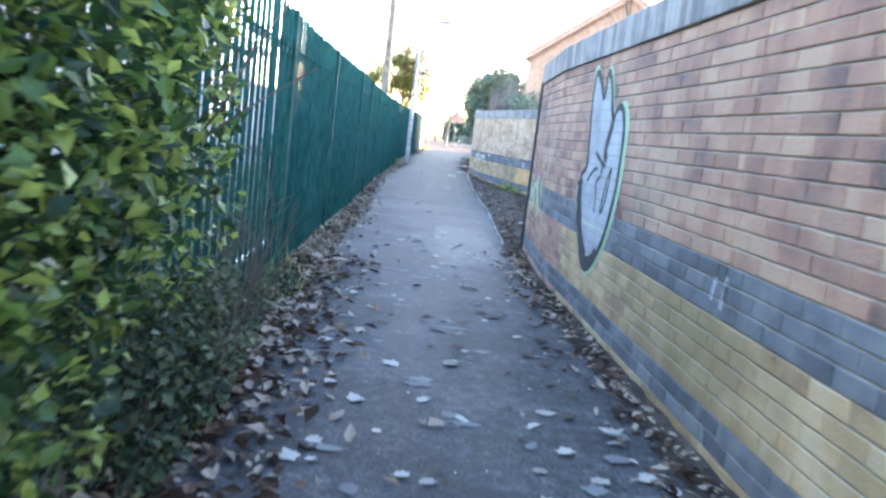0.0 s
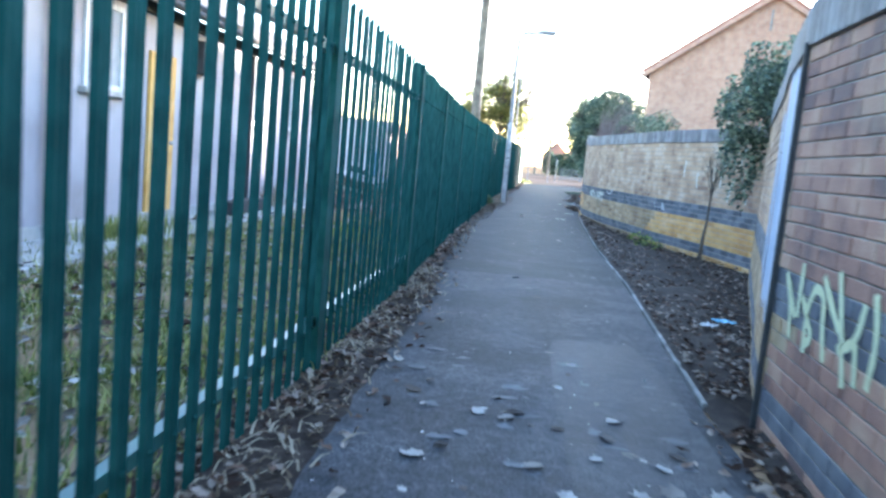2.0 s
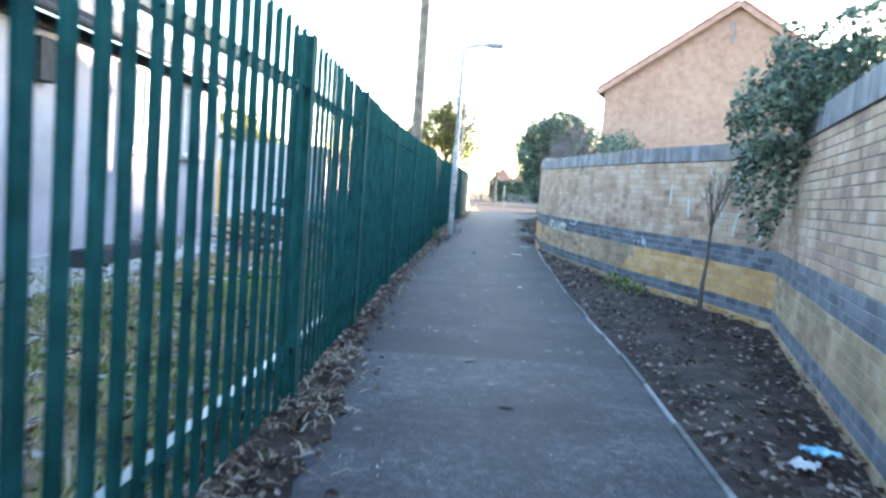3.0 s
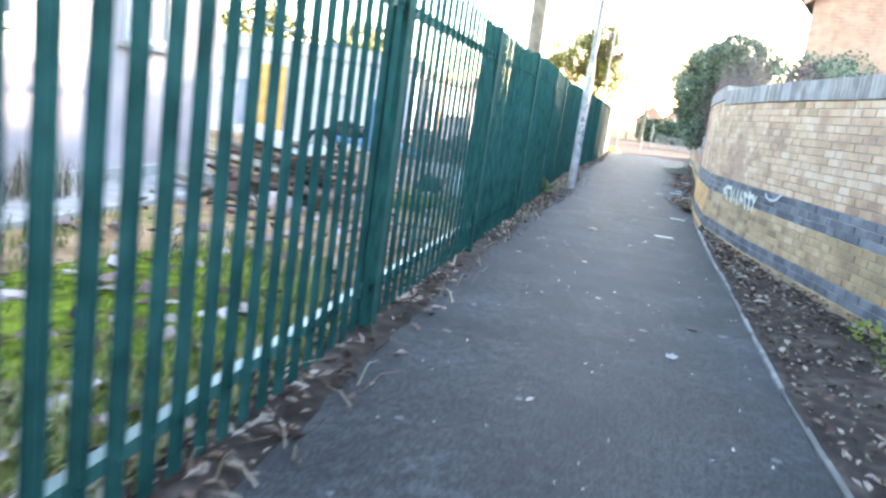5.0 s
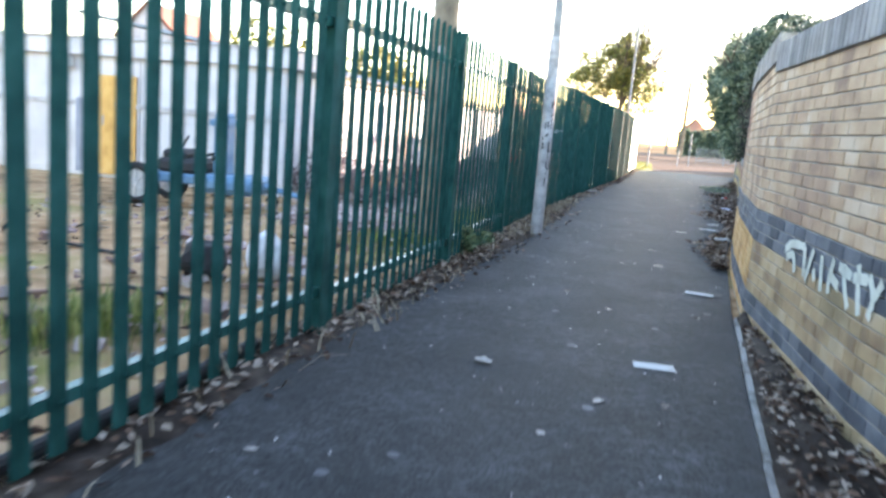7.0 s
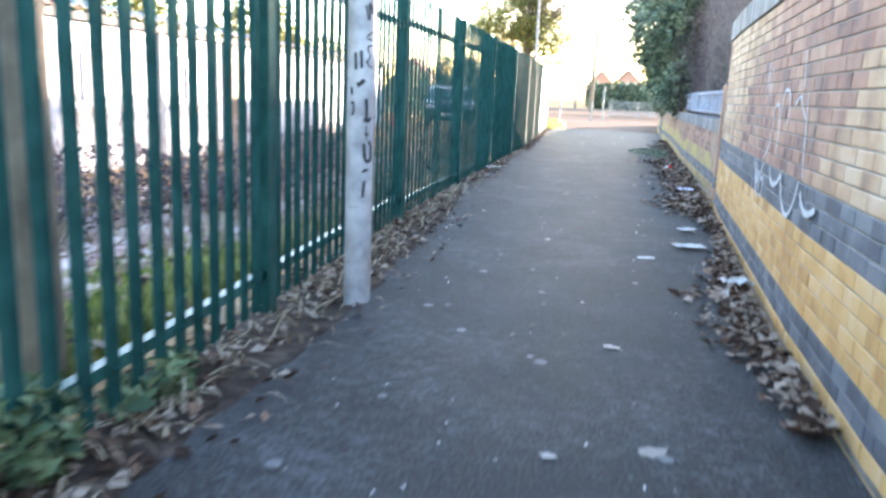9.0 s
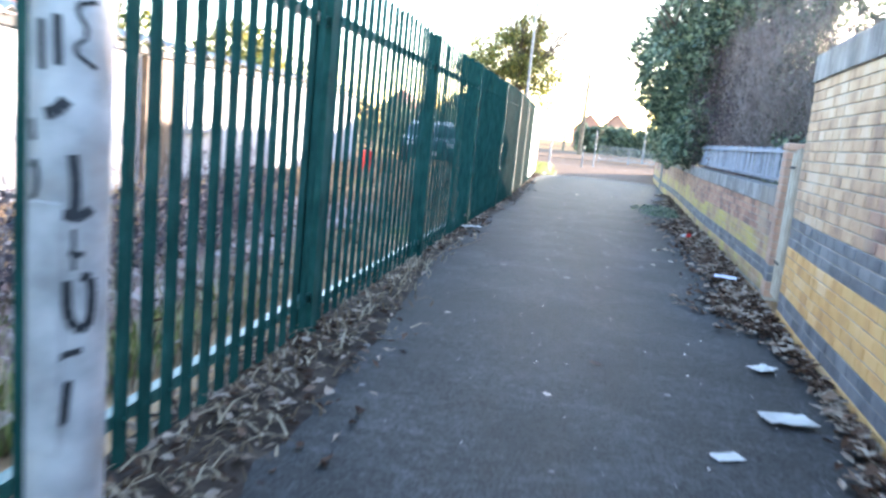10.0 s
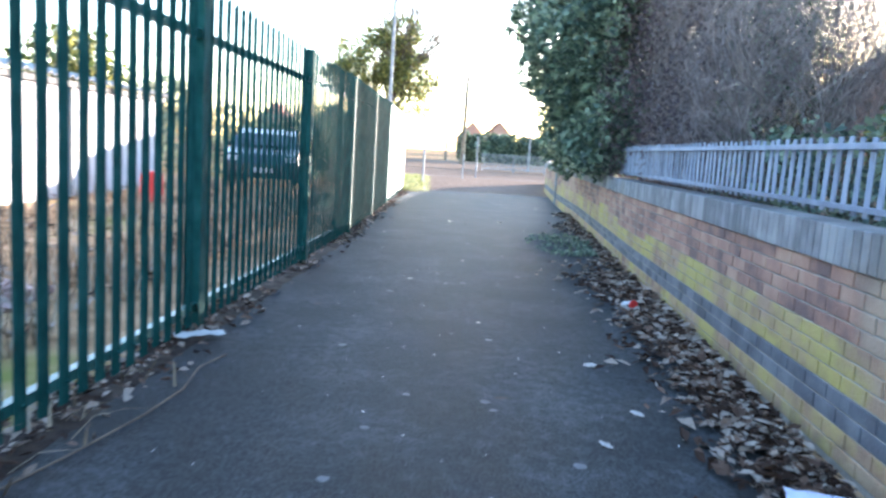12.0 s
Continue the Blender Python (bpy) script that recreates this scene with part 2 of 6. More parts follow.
CARPAINT = material("dark_car_paint", [(0.012, 0.016, 0.024), (0.022, 0.028, 0.038)], scale=3, rough=(0.2, 0.32), bump=0.0, spec=0.6, coat=0.5)
RUBBER = material("rubber", [(0.012, 0.012, 0.013), (0.03, 0.03, 0.032)], scale=9, bump=0.2)
RED = material("red_plastic", [(0.55, 0.03, 0.025), (0.68, 0.05, 0.04)], scale=5, rough=(0.3, 0.5), bump=0.05)
TILE = material("clay_roof_tile", [(0.14, 0.055, 0.04), (0.22, 0.09, 0.06), (0.30, 0.13, 0.09)], scale=4, bump=0.5, grain=25, pieces=0.4)
CONCRETE = material("concrete", [(0.26, 0.25, 0.235), (0.38, 0.37, 0.35), (0.47, 0.46, 0.44)], scale=5, bump=0.5, grain=60)
RAILPAINT = material("pale_grey_paint", [(0.42, 0.43, 0.45), (0.56, 0.57, 0.59), (0.66, 0.66, 0.68)], scale=8, rough=(0.4, 0.65), bump=0.25, grain=50)
GLASS = material("window_glass", [(0.03, 0.035, 0.04), (0.05, 0.055, 0.06)], scale=2, rough=(0.05, 0.12), bump=0.0, spec=0.8)
ROADMAT = material("road_asphalt", [(0.16, 0.108, 0.078), (0.22, 0.155, 0.115), (0.28, 0.205, 0.155)], scale=6, bump=0.5, grain=90, big=0.6, rough=(0.85, 1.0), spec=0.0)
LAWN = material("rough_lawn", [(0.04, 0.05, 0.015), (0.08, 0.095, 0.026), (0.15, 0.15, 0.055), (0.28, 0.20, 0.11)], scale=7, bump=1.0, grain=45, big=1.2, rough=(0.85, 1.0), spec=0.0, patch=((0.30, 0.205, 0.125), 0.8, 0.46, 0.58))
MOSS = material("bright_moss", [(0.05, 0.075, 0.012), (0.13, 0.17, 0.02), (0.24, 0.28, 0.035)], scale=9, bump=1.0, grain=60, big=0.9, rough=(0.9, 1.0), spec=0.0, patch=((0.10, 0.075, 0.04), 3.0, 0.5, 0.62))
RUBBLE = material("brick_rubble", [(0.24, 0.15, 0.13), (0.40, 0.28, 0.25), (0.52, 0.42, 0.39)], scale=7, bump=0.8, grain=40, pieces=0.8)
# the fence green, smoother, and paler to carry sky light on the rails
GREEN_SMOOTH_LIT = material("smooth_sky_lit_green_paint", [(0.006, 0.06, 0.052), (0.012, 0.09, 0.078), (0.03, 0.125, 0.107)], scale=7, rough=(0.25, 0.45), bump=0.08, grain=40, spec=0.6)
LEAF_PALE = leaf_material("pale_leaf", [(0.09, 0.075, 0.065), (0.19, 0.165, 0.145), (0.30, 0.27, 0.245), (0.42, 0.39, 0.36)], pieces=1.0, through_light=0.05, rough=(0.75, 0.95), spec=0.1)
STRAW = leaf_material("straw", [(0.12, 0.085, 0.055), (0.25, 0.19, 0.125), (0.40, 0.33, 0.24)], pieces=0.9, through_light=0.1, rough=(0.75, 0.95), spec=0.15)
GUM = material("gum", [(0.11, 0.112, 0.12), (0.17, 0.173, 0.18)], scale=9, bump=0.2, pieces=0.4)
LILAC = material("lilac_paper", [(0.52, 0.52, 0.66), (0.66, 0.66, 0.78)], scale=9, bump=0.2)
BLUEBAG = material("blue_plastic", [(0.12, 0.42, 0.62), (0.30, 0.60, 0.75)], scale=9, rough=(0.25, 0.5), bump=0.2)
MINTBAG = material("turquoise_plastic", [(0.08, 0.48, 0.40), (0.15, 0.60, 0.50)], scale=9, rough=(0.25, 0.5), bump=0.2)
RAILBLUE = material("blue_grey_paint", [(0.15, 0.165, 0.21), (0.22, 0.24, 0.30), (0.29, 0.31, 0.37)], scale=8, rough=(0.55, 0.8), bump=0.25, grain=50, pieces=0.4)
LAMPGREY = material("dull_grey_steel", [(0.16, 0.165, 0.17), (0.23, 0.235, 0.24), (0.30, 0.305, 0.31)], scale=9, rough=(0.55, 0.75), bump=0.15, grain=40)
PAVING = material("tan_paving", [(0.17, 0.118, 0.085), (0.23, 0.165, 0.122), (0.29, 0.215, 0.165)], scale=6, bump=0.5, grain=70, rough=(0.85, 1.0), spec=0.0)


# ---- building helpers ----
def mesh_of(bm, name, mat):
    me = bpy.data.meshes.new(name)
    bm.to_mesh(me)
    bm.free()
    for m in (mat if isinstance(mat, (list, tuple)) else [mat]):
        me.materials.append(m)
    return me


def part(name, bm, mat, parent=None, label=""):
    ob = new(name, mesh_of(bm, name, mat))
    ob.parent = parent
    return tagged(ob, label)


def thing(name, label, category, group="", kind="", at=None):
    ob = new(name)
    ob.empty_display_size = 0.2
    if at is not None:
        ob.matrix_world = at
    return tagged(ob, label, category, group, kind)


def shared(name, me, parent, m):
    ob = new(name, me)
    ob.parent = parent
    ob.matrix_local = m
    return ob


def box(bm, x0, y0, z0, x1, y1, z1, bevel=0.0, m=None):
    r = bmesh.ops.create_cube(bm, size=1.0, matrix=Matrix.Translation(((x0 + x1) / 2, (y0 + y1) / 2, (z0 + z1) / 2)) @ Matrix.Diagonal((x1 - x0, y1 - y0, z1 - z0, 1)))
    vs = r["verts"]
    if bevel:
        es = list({e for v in vs for e in v.link_edges})
        rb = bmesh.ops.bevel(bm, geom=es, offset=bevel, segments=1, affect="EDGES")
        vs = list({v for f in rb["faces"] for v in f.verts} | {v for v in vs if v.is_valid})
    if m is not None:
        bmesh.ops.transform(bm, matrix=m, verts=vs)
    return vs


def tube(bm, a, b, r0, r1=None, n=8):
    a, b = Vector(a), Vector(b)
    d = b - a
    m = Matrix.Translation((a + b) / 2) @ d.to_track_quat("Z", "Y").to_matrix().to_4x4()
    return bmesh.ops.create_cone(bm, cap_ends=True, segments=n, radius1=r0, radius2=r0 if r1 is None else r1, depth=d.length, matrix=m)["verts"]


def soup(name, verts, faces, mats, parent=None, index=None, smooth=False):
    me = bpy.data.meshes.new(name)
    me.from_pydata(verts, [], faces)
    for m in (mats if isinstance(mats, (list, tuple)) else [mats]):
        me.materials.append(m)
    if index is not None:
        me.polygons.foreach_set("material_index", index)
    if smooth:
        me.polygons.foreach_set("use_smooth", [True] * len(faces))
    ob = new(name, me)
    ob.parent = parent
    return ob


def along(table, y):
    """x on a line given by (y, x) knots."""
    for (y0, x0), (y1, x1) in zip(table, table[1:]):
        if y <= y1 or (y1, x1) == table[-1]:
            return x0 + (x1 - x0) * (y - y0) / (y1 - y0)


# ---- the plan ----
FENCE = [(-6.0, -1.0), (2.6, -0.98), (8.16, -0.93), (10.92, -0.84), (16.14, -0.82), (18.9, -0.74), (21.57, -0.66), (24.31, -0.58),
         (27.0, -0.56), (30.1, -0.50), (33.0, -0.33), (35.86, -0.15), (38.6, 0.04), (41.35, 0.22), (44.1, 0.32), (46.8, 0.42), (49.5, 0.5), (52.3, 0.58)]
EDGE = [(-6.0, 1.36), (2.7, 1.30), (8.3, 1.16), (12.7, 1.37), (16.7, 1.45), (19.1, 1.58), (21.9, 1.71), (24.0, 1.84), (27.2, 2.09), (32.3, 2.74),
        (36.7, 3.24), (39.1, 3.46), (45.4, 4.1), (50.2, 4.5), (56.5, 5.2), (64.0, 6.35)]
WALL_A = [(1.40, -6.0), (1.33, 2.7), (1.28, 6.5), (1.38, 8.22)]
WALL_RETURN = [(1.38, 8.22), (1.66, 9.25), (2.02, 10.4), (3.02, 13.8), (3.36, 14.9)]
WALL_B = [(3.36, 14.9), (3.10, 16.3), (2.62, 18.1), (2.38, 19.7), (2.08, 21.6), (1.90, 23.9)]
WALL_C = [(1.90, 23.9), (2.02, 25.9), (2.14, 27.2), (2.62, 31.2), (2.78, 32.3)]
WALL_D = [(3.0, 33.44), (3.28, 36.7), (3.48, 39.1), (4.14, 45.4), (4.52, 50.2), (5.2, 56.5), (6.3, 63.5)]

# ---- ground ----
bm = bmesh.new()
bmesh.ops.create_grid(bm, x_segments=60, y_segments=60, size=600.0)
ground = part("ground", bm, YARD)
ground.location = (0, 200, -0.03)
tagged(ground, "dry trodden earth with patches of grass, sheet of ground", "ground", kind="structure")


VERGE = [(-6.0, 0.34), (11.0, 0.30), (13.5, 0.17), (22.0, 0.16), (25.0, 0.26), (27.0, 0.42), (30.5, 0.40), (33.0, 0.14), (53.0, 0.12), (64.0, 0.12)]


def path_left(y):
    """The ragged edge of the asphalt on the fence side."""
    return along(FENCE, y) + along(VERGE, y) + 0.06 * noise.noise((0.9 * y, 3.1, 0)) + 0.05 * noise.noise((4.3 * y, 1, 0)) + 0.04 * noise.noise((11 * y, 1, 4))


def strip(name, left, right, ys, z, mat, crown=0.0, thick=0.05):
    """A sheet between two lines, with a small edge of its own."""
    verts, faces, n = [], [], 7
    for y in ys:
        l, r = left(y), right(y)
        for k in range(n):
            u = k / (n - 1)
            verts.append((l + (r - l) * u, y, z + crown * (1 - (2 * u - 1) ** 2)))
    for i in range(len(ys) - 1):
        for k in range(n - 1):
            a = i * n + k
            faces.append((a, a + 1, a + n + 1, a + n))
    base = len(verts)
    for side in (0, n - 1):
        for i in range(len(ys)):
            x, y, zz = verts[i * n + side]
            verts.append((x, y, zz - thick))
    for s, side in enumerate((0, n - 1)):
        for i in range(len(ys) - 1):
            a, b = i * n + side, (i + 1) * n + side
            c, d = base + s * len(ys) + i, base + s * len(ys) + i + 1
            faces.append((a, b, d, c) if s else (b, a, c, d))
    return soup(name, verts, faces, mat, smooth=False)


YS = [-6 + 0.125 * k for k in range(561)]
path = strip("path", path_left, lambda y: along(EDGE, y), [y for y in YS if y <= 12.5], 0.0, ASPHALT, crown=0.012)
tagged(path, "dark worn asphalt footpath between fence and wall", "footpath", kind="structure")
path_far = strip("path_far", path_left, lambda y: along(EDGE, y), [y for y in YS if 12.5 <= y <= 53.5], 0.0, ASPHALT_DARK, crown=0.012)
tagged(path_far, "darker resurfaced asphalt footpath between fence and wall", "footpath", kind="structure")
# same asphalt path; its tan colour stands in for low sun at the end
path_end = strip("path_end", lambda y: along(FENCE, y) + 0.30, lambda y: along(EDGE, y), [y for y in YS if y >= 53.5], 0.0, PAVING, crown=0.012)
tagged(path_end, "end of the asphalt footpath coloured tan as if sunlit", "footpath", kind="structure")
verge = strip("verge", lambda y: along(FENCE, y) - (0.45 if y < 13 else 0.14 + 0.05 * noise.noise((y * 2, 7, 1))), lambda y: along(FENCE, y) + 0.52, YS, -0.012, DIRT)
tagged(verge, "dark soil strip with litter under the green fence", "verge", kind="structure")

# rough lawn behind the fence
verts, faces, n = [], [], 12
LAWN_Y = [1.0 + 0.4 * k for k in range(37)]
for y in LAWN_Y:
    l, r = -4.1 + 0.5 * noise.noise((y * 0.5, 1, 5)) + max(0, y - 13) * 0.35, along(FENCE, y) - 0.40
    for k in range(n):
        u = k / (n - 1)
        x = l + (r - l) * u
        verts.append((x, y, -0.026 + 0.05 * max(0, 1 - (2 * u - 1) ** 4) * (0.45 + noise.noise((x * 1.5, y * 1.5, 0)))))
for i in range(len(LAWN_Y) - 1):
    for k in range(n - 1):
        a = i * n + k
        faces.append((a, a + 1, a + n + 1, a + n))
tagged(soup("lawn", verts, faces, LAWN, smooth=True), "uneven rough green lawn behind the fence", "lawn", kind="structure")

# moss and turf patches beyond the fence, uneven low cushions
for cx, cy, rx, ry, edge, mat, label in ((-2.08, 15.73, 1.0, 1.9, -1.28, MOSS, "bright yellow-green moss patch on the yard ground"), (-1.45, 27.4, 0.55, 1.9, -1.02, MOSS, "short green turf along the fence foot")):
    verts, faces = [], []
    for i in range(9):
        for k in range(28):
            t = 2 * math.pi * k / 28
            q = (i / 8) * (1 + 0.3 * noise.noise((math.cos(t) * 1.3, math.sin(t) * 1.3, 8)))
            x, y = cx + rx * q * math.cos(t), cy + ry * q * math.sin(t)
            verts.append((min(x, edge), y, -0.035 + 0.06 * (1 - (i / 8) ** 2) + 0.03 * noise.noise((x * 4, y * 4, 1)) * (1 - i / 8)))
    for i in range(8):
        for k in range(28):
            a, b = i * 28 + k, i * 28 + (k + 1) % 28
            faces.append((a, a + 28, b + 28, b))
    tagged(soup("moss", verts, faces, mat, smooth=True), label, "moss", kind="structure")

# soil bed in the recess of the wall
BED_Y = [8.0 + 0.25 * k for k in range(64)]


def bed_right(y):
    if y < 14.9:
        return along([(b, a) for a, b in WALL_RETURN], max(y, 8.3)) + 0.05
    return along([(b, a) for a, b in WALL_B], y) + 0.05


verts, faces, n = [], [], 14
for y in BED_Y:
    l, r = along(EDGE, y) + 0.02, max(bed_right(y), along(EDGE, y) + 0.06)
    for k in range(n):
        u = k / (n - 1)
        x = l + (r - l) * u
        g = max(0.0, min(1.0, (y - 8.1) / 0.8))
        verts.append((x, y, -0.02 * (1 - g) + g * 0.05 * math.sin(math.pi * min(1, u * 1.2)) + g * 0.045 * noise.noise((x * 3, y * 3, 0)) + g * 0.025 * noise.noise((x * 9, y * 9, 2))))
for i in range(len(BED_Y) - 1):
    for k in range(n - 1):
        a = i * n + k
        faces.append((a, a + 1, a + n + 1, a + n))
bed = soup("soil_bed", verts, faces, DIRT, smooth=True)
tagged(bed, "bare dark soil bed strewn with dead leaves beside the wall", "soil bed", kind="structure")

# concrete edging along the bed
edging = thing("kerb_edging", "thin pale concrete edging stones along the path", "kerb", kind="structure")
y = 8.5
while y < 23.6:
    y2 = y + 0.9
    x0, x1 = along(EDGE, y), along(EDGE, y2)
    bm = bmesh.new()
    box(bm, -0.016, 0.004, -0.1, 0.016, math.hypot(x1 - x0, y2 - y) - 0.008, 0.018 + random.uniform(-0.008, 0.006), 0.006)
    ob = part("edging_stone", bm, KERB, edging)
    ob.matrix_local = pose(x0 + 0.02 + random.uniform(-0.006, 0.006), y, 0, random.uniform(-0.6, 0.6), 0, -math.degrees(math.atan2(x1 - x0, y2 - y)) + random.uniform(-0.4, 0.4))
    y = y2

# road beyond the end of the path
bm = bmesh.new()
box(bm, -60, 64.02, -0.06, 90, 66.0, 0.0)
part("pavement", bm, PAVING, None, "pale concrete pavement across the end of the path")
tagged(bpy.data.objects["pavement"], "pale concrete pavement across the end of the path", "pavement", kind="structure")
bm = bmesh.new()
box(bm, -60, 66.12, -0.1, 90, 79, -0.02)
tagged(part("road", bm, ROADMAT), "sunlit worn asphalt road crossing ahead", "road", kind="structure")
bm = bmesh.new()
box(bm, -60, 79.02, -0.06, 90, 110, 0.02)
tagged(part("far_pavement", bm, PAVING), "pale tan paved ground across the road", "pavement", kind="structure")
kerb_far = thing("road_kerb", "low grey kerb stones along the road", "kerb", kind="structure")
for k in range(40):
    bm = bmesh.new()
    box(bm, 0.01, 66.0, -0.15, 0.9, 66.12, 0.005, 0.01)
    part("kerb_stone", bm, KERB, kerb_far).location = (-14 + 0.91 * k, 0, 0)

# ---- brick walls ----
COURSE, LENGTH, JOINT = 0.075, 0.225, 0.008


def brick_mesh(mat, length=LENGTH - JOINT, height=COURSE - JOINT, name="brick"):
    """One brick's face with worn arrises, 12 mm proud of the mortar. Local x along the wall, y out of it, z up."""
    i, d = 0.004, 0.007
    L, H = length / 2, height / 2
    v = [(-L, -0.004, -H), (L, -0.004, -H), (L, -0.004, H), (-L, -0.004, H), (-L, d - 0.003, -H), (L, d - 0.003, -H), (L, d - 0.003, H), (-L, d - 0.003, H),
         (-L + i, d, -H + i), (L - i, d, -H + i), (L - i, d, H - i), (-L + i, d, H - i)]
    f = [(8, 11, 10, 9)]
    for a in range(4):
        b = (a + 1) % 4
        f += [(a, a + 4, b + 4, b), (a + 4, a + 8, b + 8, b + 4)]
    return v, f


def brick_wall(name, line, height, label, near, mat_at, side=1.0, thick=0.22, coping=0.21, coping_over=0.02):
    """A wall along a line of (x, y): mortar core, bricks face by face, soldier coping. near: stretch of y whose bricks are parts."""
    wall = thing(name, label, "wall", kind="structure")
    core_bm = bmesh.new()
    cells = {}
    joined_v, joined_f, joined_m = [], [], []
    mats, made = [], 0
    total = 0.0
    rows = int(round((height - coping) / COURSE))
    body = rows * COURSE
    for (x0, y0), (x1, y1) in zip(line, line[1:]):
        d = Vector((x1 - x0, y1 - y0, 0))
        seg = d.length
        d.normalize()
        out = Vector((-d.y, d.x, 0)) * side
        turn = Matrix(((d.x, out.x, 0, 0), (d.y, out.y, 0, 0), (0, 0, 1, 0), (0, 0, 0, 1)))
        box(core_bm, -0.012 if total else 0, -thick, -0.25, seg + 0.012, 0, body + 0.005, m=Matrix.Translation((x0, y0, 0)) @ turn)
        for r in range(rows):
            off = (total + (LENGTH / 2 if r % 2 else 0)) % LENGTH
            s = -off
            while s < seg:
                a, b = max(s, 0.0), min(s + LENGTH, seg)
                if b - a > 0.014:
                    cx, z = (a + b) / 2, (r + 0.5) * COURSE
                    p = Vector((x0, y0, 0)) + d * cx
                    mat = mat_at(p.y, z)
                    push = random.uniform(-0.0015, 0.002)
                    m = Matrix.Translation((p.x + out.x * push, p.y + out.y * push, z)) @ turn @ pose(0, 0, 0, random.uniform(-0.8, 0.8), random.uniform(-0.5, 0.5), random.uniform(-0.8, 0.8))
                    if near[0] <= p.y <= near[1] and made < 300 and z < 1.35:
                        key = (mat.name, round(b - a, 2))
                        if key not in cells:
                            v, f = brick_mesh(mat, b - a - JOINT)
                            me = bpy.data.meshes.new("brick")
                            me.from_pydata(v, [], f)
                            me.materials.append(mat)
                            cells[key] = me
                        shared("brick", cells[key], wall, m)
                        made += 1
                    else:
                        v, f = brick_mesh(mat, b - a - JOINT)
                        k = len(joined_v)
                        joined_v += [m @ Vector(q) for q in v]
                        joined_f += [tuple(k + j for j in q) for q in f]
                        if mat not in mats:
                            mats.append(mat)
                        joined_m += [mats.index(mat)] * len(f)
                s += LENGTH
        # soldier coping: bricks on end across the top
        if coping:
            count = int(seg / COURSE)
            for k in range(count):
                step = seg / count
                p = Vector((x0, y0, 0)) + d * ((k + 0.5) * step)
                v, f = brick_mesh(COPING, step - 0.008, coping - 0.008)
                m = Matrix.Translation((p.x + out.x * coping_over, p.y + out.y * coping_over, body + coping / 2 + random.uniform(-0.002, 0.002))) @ turn
                q0 = len(joined_v)
                top = [(-step / 2 + 0.004, -thick, coping / 2 - 0.004), (step / 2 - 0.004, -thick, coping / 2 - 0.004)]
                joined_v += [m @ Vector(q) for q in v + top]
                joined_f += [tuple(q0 + j for j in q) for q in f] + [(q0 + 7, q0 + 6, q0 + 13, q0 + 12)]
                if COPING not in mats:
                    mats.append(COPING)
                joined_m += [mats.index(COPING)] * (len(f) + 1)
            box(core_bm, 0, -thick, body + 0.004, seg, coping_over - 0.001, body + coping - 0.006, m=Matrix.Translation((x0, y0, 0)) @ turn)
        total += seg
    part("mortar", core_bm, MORTAR, wall)
    rest = soup("bricks", joined_v, joined_f, mats, wall, joined_m)
    tagged(rest, kind="stuff")
    return wall


def banded(main, low, blue=(0.60, 0.84), foot=(0.07, 0.235), mossy=None, ochre_top=False, ochre_foot=None):
    """Which brick lies where: a broad blue band, a narrow one near the foot, and a change of colour below."""
    def choose(y, z):
        if blue[0] < z < blue[1] or foot[0] < z < foot[1]:
            return BRICK_BLUE
        v = noise.noise((y * 0.35, z * 0.9, 4.2)) * 0.55 + random.uniform(-0.04, 0.04)
        if mossy and mossy[0] < z < mossy[1] + v * 0.3:
            return BRICK_MOSS
        if ochre_foot and z < blue[0] and y < ochre_foot + v * 2:
            return BRICK_OCHRE
        if z < blue[0]:
            return low if v > -0.32 and not (main is BRICK_RED and 5.8 < y < 12 and v < 0.25) else main
        if ochre_top and 29.6 + v * 2 < y:
            return BRICK_BUFF
        if ochre_top and y < 26.4 + v * 3:
            return BRICK_BUFF
        return main if main is BRICK_RED or v > -0.2 else low
    return choose


brick_wall("wall_a", WALL_A, 2.10, "tall red-brown brick wall with blue brick bands", (2.2, 6.0), banded(BRICK_RED, BRICK_TAN))
brick_wall("wall_return", WALL_RETURN, 2.08, "angled stretch of banded buff brick wall behind the soil bed", (8.3, 12.0), banded(BRICK_BUFF, BRICK_TAN))
brick_wall("wall_b", WALL_B, 2.00, "buff brick wall with a blue band", (17.5, 21.5), banded(BRICK_BUFF, BRICK_TAN, (0.58, 0.82), (0.07, 0.24), ochre_foot=18.2))
brick_wall("wall_c", WALL_C, 2.08, "buff and red brick wall with two blue bands", (24.2, 28.5), banded(BRICK_RED, BRICK_OCHRE, (0.58, 0.84), (0.07, 0.26), ochre_top=True))
brick_wall("wall_d", WALL_D, 1.04, "low mossy brick wall with a soldier coping", (33.7, 38.0), banded(BRICK_RED, BRICK_RED, (0.16, 0.33), (-1, -0.9), (-1.0, 0.52)), coping=0.18)


# ---- palisade fence ----
PITCH = 0.155


